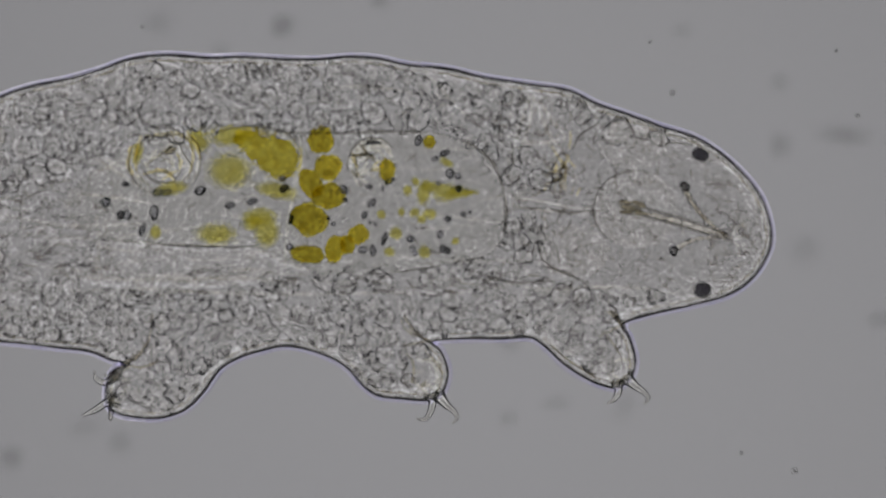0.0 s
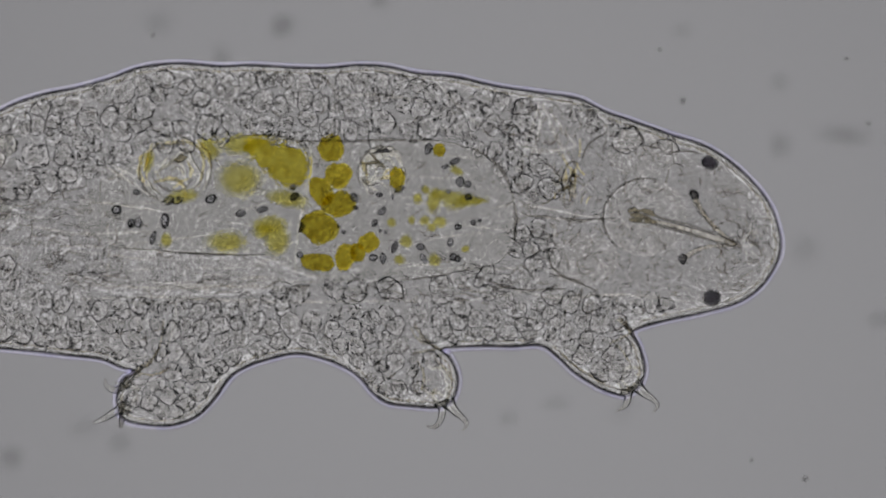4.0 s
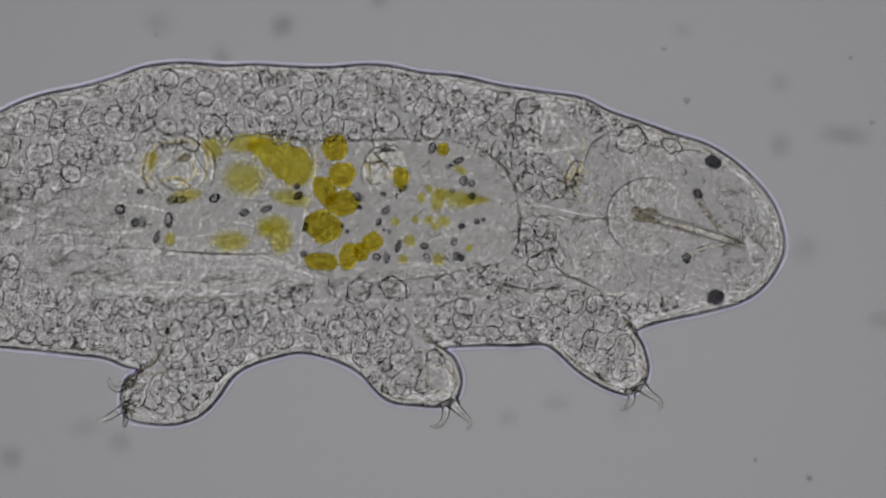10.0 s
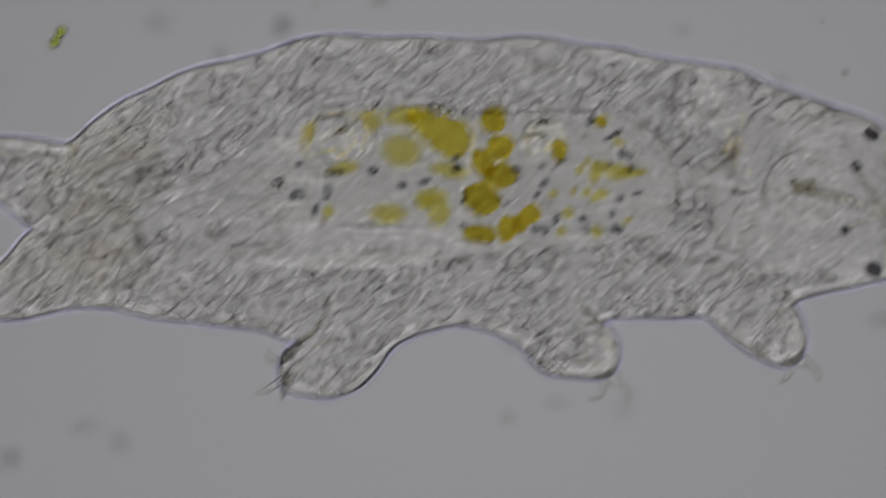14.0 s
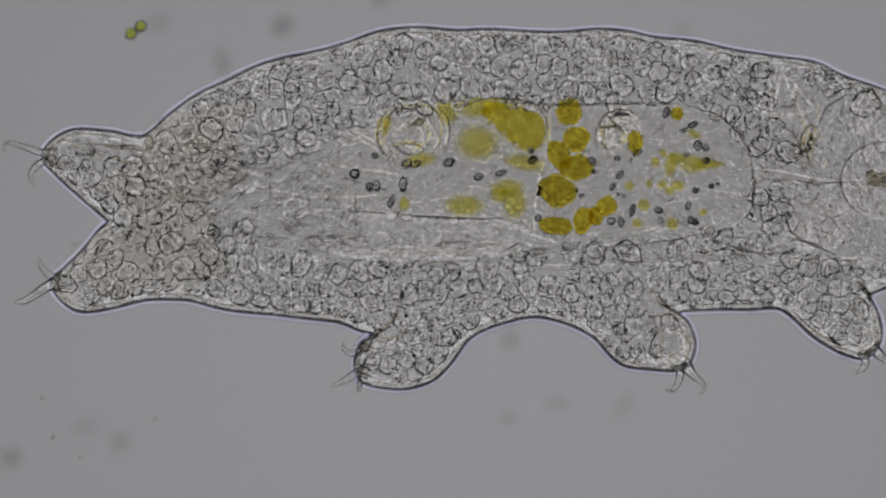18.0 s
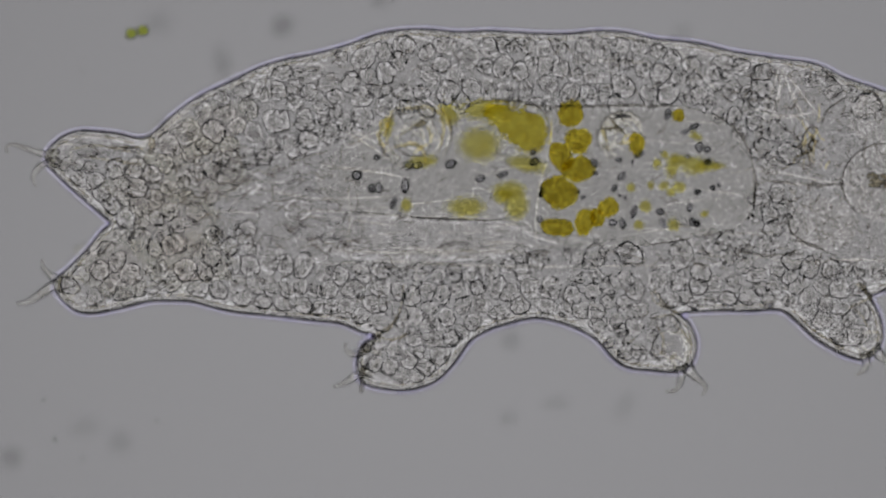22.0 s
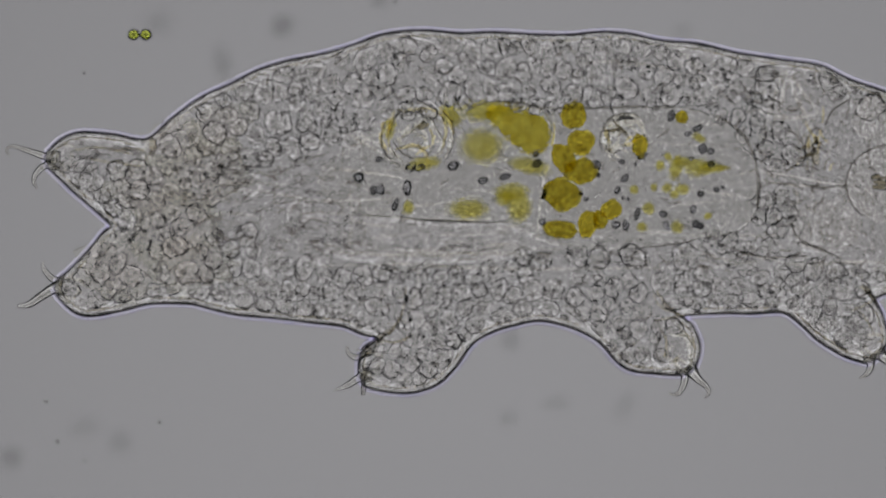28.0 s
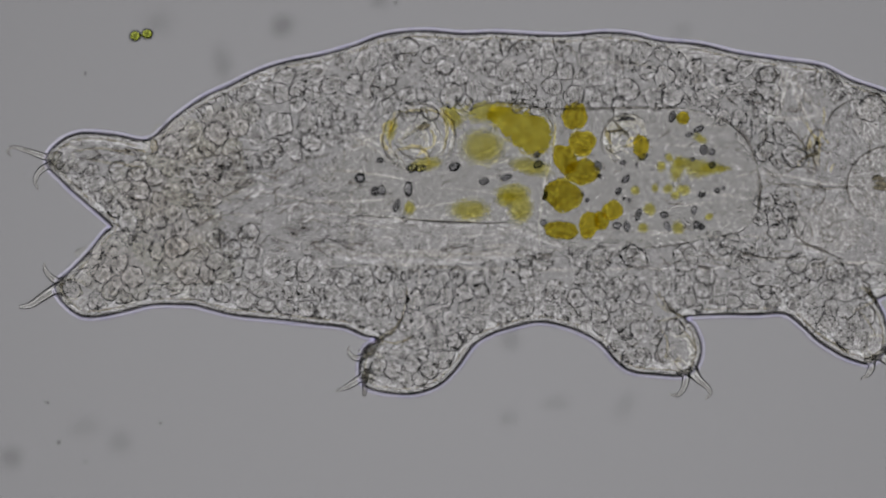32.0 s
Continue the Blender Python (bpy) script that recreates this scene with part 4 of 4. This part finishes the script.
def pack_cells():
    """Deeper cells that fill the hollow round the gut, dimly seen between the others."""
    rng = np.random.RandomState(5)
    bars = [GUT_RING, np.array([(410, 330), (470, 275), (560, 250), (620, 230), (620, 470), (470, 455), (410, 380)], float),
            np.array([(600, 370), (960, 380), (1340, 380), (1340, 425), (960, 462), (600, 466)], float),
            np.array([(1330, 280), (1400, 285), (1400, 110), (1560, 120), (1900, 160), (1900, 600), (1600, 600), (1560, 470), (1380, 445), (1330, 430)], float)]
    bars += [np.array(arc(1203, 612, 42, 42, 0, 330, 11)), np.array(arc(1540, 595, 30, 34, 0, 330, 11)), np.array(arc(170, 260, 100, 24, 0, 330, 11))]
    bars.append(np.array([(940, 425), (1420, 420), (1420, 480), (940, 482)], float))
    cells = []
    tries = np.column_stack([rng.uniform(90, 1700, 26000), rng.uniform(45, 690, 26000)])
    tries = tries[within(tries, outline)]
    for b in bars:
        tries = tries[~within(tries, b)]
    room = gap_to(tries, outline)
    for (x, y), d in zip(tries, room):
        r = rng.uniform(11.5, 15.5)
        if d < r * 0.9 + 8:
            continue
        if noise.noise(Vector((x * 0.014, y * 0.014, 4.0))) < -0.12:
            continue
        if any((x - a) ** 2 + (y - b) ** 2 < (0.9 * (r + c)) ** 2 for a, b, c in cells):
            continue
        if any((x - a) ** 2 + (y - b) ** 2 < (0.98 * (r + c)) ** 2 for a, b, c in CELLS):
            continue
        cells.append((x, y, r))
    return cells


FILLERS = pack_cells()


def cell_mesh(i, turn, grow, level=4):
    """A soft round cell of radius one, pressed flat against the cells beside it."""
    crowd = CELLS + FILLERS
    x, y, r = crowd[i]
    beside = []
    for k, (a, b, c) in enumerate(crowd):
        d = math.hypot(a - x, b - y)
        if k != i and d < 1.5 * (r + c):
            beside.append((math.atan2(y - b, a - x), d * r / (r + c) / r))
    # the skin holds it in too
    away = outline - (x, y)
    for dx, dy in away[np.hypot(away[:, 0], away[:, 1]) < 2.2 * r]:
        beside.append((math.atan2(-dy, dx), (math.hypot(dx, dy) - 6.0) / 1.03 / r))
    bm = bmesh.new()
    bmesh.ops.create_icosphere(bm, subdivisions=level, radius=1.0)
    for v in bm.verts:
        d = v.co.normalized()
        at = math.atan2(d.y, d.x)
        reach = grow * (1 + 0.3 * noise.noise(d * 1.5 + Vector((i * 7.3, i * 3.1, i))) + 0.1 * noise.noise(d * 4 + Vector((i, 2.0, i * 5.7))))
        reach *= 1 + 0.13 * math.cos(2 * (at - 1.7 * i))
        for way, room in beside:
            c = math.cos(at - way)
            if c > 0.2:
                cap = max(0.45, 1.03 * room) / c
                reach = (reach ** -7 + cap ** -7) ** (-1 / 7)
        square = (math.hypot(d.x, d.y) ** 2.7 + abs(d.z) ** 2.7) ** (-1 / 2.7)
        v.co = Vector((d.x * reach, d.y * reach, d.z)) * square
    bmesh.ops.rotate(bm, verts=bm.verts, cent=(0, 0, 0), matrix=Matrix.Rotation(-turn, 3, "Z"))
    me = bpy.data.meshes.new("storage_cell")
    bm.to_mesh(me)
    bm.free()
    me.materials.append(CELL_KINDS[i % 5])
    me.shade_smooth()
    return me


crng = random.Random(8)
cell_tops = []
for i, (x, y, r) in enumerate(CELLS):
    z, turn = crng.uniform(0.035, 0.065), crng.uniform(0, 360)
    lump("storage_cell", cell_mesh(i, radians(turn), crng.uniform(1.22, 1.42)), bear, x, y, r, r, turn, z, 0.7 * r)
    cell_tops.append((x, y, r, z + 0.0007 * r))
# larger, fainter cells behind the gut
FAINT = clear_tissue("faint_cell_matter", (1, 1, 1), (0.95, 0.945, 0.94), 1.022, 3.4, 1.2, 0.5, 0.03)
faint_meshes = [lump_mesh("storage_cell", FAINT, k + 110, 0.2, 3, 1.4) for k in range(4)]
for i, (x, y, r) in enumerate([(468, 259, 24), (546, 249, 24), (558, 444, 25), (522, 372, 24), (615, 243, 19), (438, 322, 22)]):
    lump("storage_cell", faint_meshes[i % 4], bear, x, y, r * 1.08, r, crng.uniform(0, 360), 0.03, 0.8 * r, "large faint storage cell")
loose_v, loose_f = [], []
for i, (x, y, r) in enumerate(FILLERS):
    me = cell_mesh(len(CELLS) + i, 0.0, crng.uniform(1.15, 1.4), 3)
    z = crng.uniform(0.0, 0.05)
    m = Matrix.Translation(loc((x, y), z)) @ Matrix.Diagonal((r / 1000, r / 1000, 0.7 * r / 1000, 1))
    base = len(loose_v)
    loose_v += [m @ v.co for v in me.vertices]
    loose_f += [tuple(base + k for k in p.vertices) for p in me.polygons]
    bpy.data.meshes.remove(me)
    cell_tops.append((x, y, r, z + 0.0007 * r))
CELL_LOOSE = clear_tissue("loose_cell_matter", (1, 1, 1), (0.87, 0.86, 0.85), 1.056, 170, 70, 0.45, 0.012)
tagged(put("deep_cells", mesh_from("deep_cells", loose_v, loose_f, CELL_LOOSE), bear, "deeper round clear cells between the others"), kind="stuff")


def granules(count, seed):
    """Fine crystal-like grains in the cells and in the tissue of the whole body: flat ones glint, steep ones look dark."""
    rng = np.random.RandomState(seed)
    ring = [(math.cos(k * math.pi / 3), math.sin(k * math.pi / 3), 0.0) for k in range(6)]
    base = np.array(ring + [(0, 0, 1.0), (0, 0, -1.0)])
    faces = np.array([(k, (k + 1) % 6, 6) for k in range(6)] + [((k + 1) % 6, k, 7) for k in range(6)])
    free = np.column_stack([rng.uniform(90, 1800, count), rng.uniform(45, 690, count)])
    free = free[within(free, outline)]
    free = free[gap_to(free, outline) > 8]
    free = free[~within(free, GUT_RING) | (rng.uniform(0, 1, len(free)) < 0.05)]
    free = free[(abs(free[:, 0] - 520) > 110) | (rng.uniform(0, 1, len(free)) < 0.5)]
    free = free[(free[:, 0] < 1400) | (rng.uniform(0, 1, len(free)) < 0.3)]
    spots = [(x, y, rng.uniform(0.03, 0.085), rng.uniform(0.9, 2.1), rng.uniform(0.45, 0.75) if rng.uniform() < 0.85 else 1.8) for x, y in free]
    for x, y, r, z in cell_tops:
        for k in range(rng.randint(12, 20)):
            a, d = rng.uniform(0, 6.283), r * 0.9 * math.sqrt(rng.uniform(0.05, 1))
            spots.append((x + d * math.cos(a), y + d * math.sin(a), z + 0.0002 * r + rng.uniform(0.002, 0.008), rng.uniform(1.6, 3.8), rng.uniform(0.55, 0.8) if rng.uniform() < 0.95 else 1.6))
    vs, fs = [], []
    for k, (x, y, z, rad, steep) in enumerate(spots):
        rad /= 1000
        stretch, turn = rng.uniform(0.65, 1.5), rng.uniform(0, 3.14)
        c, n = math.cos(turn), math.sin(turn)
        p = base * (rad * stretch, rad / stretch, rad * steep)
        p = np.column_stack([p[:, 0] * c - p[:, 1] * n, p[:, 0] * n + p[:, 1] * c, p[:, 2]])
        vs.append(p + loc((x, y), z))
        fs.append(faces + k * len(base))
    return np.concatenate(vs), np.concatenate(fs)


GRAIN = clear_tissue("granule_matter", (1, 1, 1), (0.96, 0.96, 0.95), 1.092, 200, 60, 0.0, 0.001)
grain_mesh = mesh_from("granulation", *granules(5000, 3), GRAIN)
grain_mesh.shade_flat()
tagged(put("granulation", grain_mesh, bear, "fine clear grains in the tissue"), kind="stuff")

# ---------------------------------------------------------------- small things in the water
alga = tagged(new("alga_pair"), "two round green algae joined side by side in the water", "algae")
alga_mesh = lump_mesh("alga_cell", ALGA, 80, 0.05, 3)
for s in (-1, 1):
    o = put("alga_cell", alga_mesh, alga, "", (s * 0.0108, 0, 0))
    o.scale = (0.0108, 0.0100, 0.0100)

specks = []
for i, (x, y, rx, ry) in enumerate([(142, 123, 2, 3), (275, 742, 3, 2), (95, 775, 3, 4), (143, 810, 3, 2), (75, 705, 4, 2), (1590, 24, 3, 3), (1630, 115, 5, 6), (1752, 751, 3, 4), (1846, 783, 6, 6), (1958, 155, 4, 4), (692, -2, 3, 3), (1920, 40, 3, 3)]):
    me = lump_mesh("speck", SPECK, 90 + i, 0.3, 2)
    ob = tagged(new("speck", me), "tiny grey speck lying on the slide", "speck", "specks on the slide")
    ob.scale = (rx / 1000, ry / 1000, 0.003)
    specks.append((ob, x, y))

for i, (x, y, rx, ry, a, k) in enumerate([
    (500, 46, 22, 22, 0, 0.4), (280, 40, 30, 24, 0, 0.14), (394, 112, 18, 34, -10, 0.22), (1380, 258, 22, 26, 0, 0.26), (1495, 240, 50, 18, 5, 0.26), (20, 810, 24, 24, 0, 0.34),
    (985, 714, 28, 18, 0, 0.14), (904, 602, 22, 24, 0, 0.2), (900, 740, 22, 18, 0, 0.14), (1105, 718, 20, 36, 30, 0.12), (214, 782, 22, 22, 0, 0.16),
    (150, 755, 30, 20, 0, 0.1), (672, 2, 22, 14, 0, 0.26), (1425, 442, 26, 26, 0, 0.12), (1556, 566, 24, 18, 0, 0.2), (1380, 146, 20, 20, 0, 0.14), (1208, 54, 20, 16, 0, 0.14), (1222, 385, 20, 16, 0, 0.12)]):
    bm = bmesh.new()
    bmesh.ops.create_circle(bm, cap_ends=True, segments=32, radius=1.0)
    up = bmesh.ops.extrude_face_region(bm, geom=bm.faces[:])
    for v in up["geom"]:
        if isinstance(v, bmesh.types.BMVert):
            v.co = Vector((v.co.x * 0.6, v.co.y * 0.6, 1.0))
    bm.faces.ensure_lookup_table()
    me = bpy.data.meshes.new("dust_flake")
    bm.to_mesh(me)
    bm.free()
    me.materials.append(dust_matter("dust", k))
    ob = tagged(new("dust_flake", me), "soft grey flake of dust lying on the condenser glass", "dust", "dust on the condenser")
    far = (HEIGHT - LENS_TOP) / HEIGHT
    ob.location = ((x - 784) / 1000 * far, (441 - y) / 1000 * far, LENS_TOP)
    ob.scale = (1.4 * rx / 1000, 1.4 * ry / 1000, 0.004)
    ob.rotation_euler = (0, 0, radians(-a))

# ---------------------------------------------------------------- movement
# Where one food clump of the animal lies in the field, time by time; the slide goes with it.
PATH_A = [(0, 571, 251), (0.5, 574, 253.5), (1, 576.5, 255), (1.5, 578.5, 257), (2, 580, 259), (2.5, 583, 260), (3, 585, 262), (3.5, 587, 263.5), (5.5, 596, 271), (6, 597.5, 272.5), (6.5, 599, 274), (7, 600.5, 275.5), (7.5, 602, 276.5), (8, 603.5, 278), (8.5, 605, 279), (9, 606.5, 280), (9.5, 611, 284), (9.7, 603, 275), (9.8, 597, 269), (9.9, 595, 267), (10, 596, 264), (10.1, 611, 251), (10.2, 636, 240)]
PATH_B = [(10.3, 650, 230), (10.4, 658, 223), (10.5, 662, 218), (10.6, 666, 212), (10.7, 671, 207), (10.8, 685, 195), (10.9, 709, 173), (11, 724, 161.5), (11.2, 743, 161), (11.5, 766, 172), (12, 785, 187), (12.5, 809.5, 208), (13, 841, 236), (13.5, 861, 255), (13.7, 864, 257), (13.8, 863, 256), (13.9, 852, 243), (14, 876, 215), (14.1, 926, 170), (14.2, 946, 156), (14.3, 957, 156), (14.4, 961, 158)]
PATH_C = [(14.5, 962, 159), (14.7, 963, 161), (15, 977.5, 172.5), (15.2, 998, 191), (15.4, 1007, 198), (15.5, 1008, 199), (17.5, 1010, 200.5), (18.5, 1010.5, 201), (19, 1011, 201), (20, 1012.5, 202), (21, 1014, 203.5), (22, 1013.5, 203.5), (23, 1014.5, 204), (24, 1015.5, 205), (25, 1016.5, 207), (25.5, 1017.5, 207), (27.5, 1018, 206.5), (28, 1018, 207), (30, 1019.5, 207.5), (31, 1020, 208), (32, 1020, 208.5)]
ALGA_PATH = [(0, 64, 86, 80), (13, 64, 86, 70), (15.5, 240, 52, 45), (19, 241, 54, 34), (21, 243, 58, 20), (23, 244, 57.5, 9), (25, 245.5, 58.5, 6), (28, 247.5, 62, 0), (30, 248.5, 62, 4), (32, 250, 62.5, 9)]


def offset_at(t):
    rows = PATH_A + PATH_B + PATH_C
    return (np.interp(t, [r[0] for r in rows], [r[1] for r in rows]) - 1011.0, np.interp(t, [r[0] for r in rows], [r[2] for r in rows]) - 201.0)


def field(x, y, z=0.0):
    """World place of a point of the field at the animal's height z."""
    k = (HEIGHT - z) / HEIGHT
    return ((x - 784.0) / 1000.0 * k, (441.0 - y) / 1000.0 * k, z)


# How high the stage stands as the focus is turned up and down.
FOCUS = [(0, 0.03), (2.5, 0.03), (3.0, -0.03), (5.5, -0.03), (7.2, -0.033), (7.8, -0.07), (8.3, -0.07), (8.8, -0.035), (9.5, -0.035), (15.5, -0.03), (17.5, -0.055), (18, -0.052), (18.4, 0.0), (19.1, 0.0), (19.6, -0.03), (20, -0.095), (20.5, -0.115), (21, -0.125), (21.6, -0.105), (22.4, -0.09), (23.3, -0.092), (24.2, -0.088), (25, -0.125), (25.5, -0.13), (27.5, 0.0), (29.2, 0.003), (29.6, -0.015), (30.2, 0.012), (30.8, 0.04), (31.4, 0.035), (32, -0.01)]


def stage(t):
    return float(np.interp(t, [r[0] for r in FOCUS], [r[1] for r in FOCUS]))


def motions():
    times = sorted({r[0] for r in PATH_A + PATH_B + PATH_C + FOCUS})
    shifts = [(t, *offset_at(t)) for t in times]
    walk(bear, [(t, pose(*field(CX + dx, CY + dy, stage(t)))) for t, dx, dy in shifts])
    walk(slide, [(t, pose(dx / 1000.0, -dy / 1000.0, SLIDE_TOP - 0.06 + stage(t))) for t, dx, dy in shifts])
    for ob, x, y in specks:
        walk(ob, [(t, pose(*field(x + dx, y + dy, SLIDE_TOP + 0.002 + stage(t)))) for t, dx, dy in shifts])
    rows = []
    for t, dx, dy in shifts:
        # place of the pair relative to the slide drifts slightly, and it turns
        rel = [(r[0], r[1] - offset_at(r[0])[0], r[2] - offset_at(r[0])[1], r[3]) for r in ALGA_PATH[1:]]
        ts = [r[0] for r in rel]
        x = np.interp(t, ts, [r[1] for r in rel]) + dx
        y = np.interp(t, ts, [r[2] for r in rel]) + dy
        a = np.interp(t, [r[0] for r in ALGA_PATH], [r[3] for r in ALGA_PATH])
        rows.append((t, pose(*field(x, y, SLIDE_TOP + 0.010 + stage(t)), 0, 0, float(a))))
    walk(alga, rows)


motions()
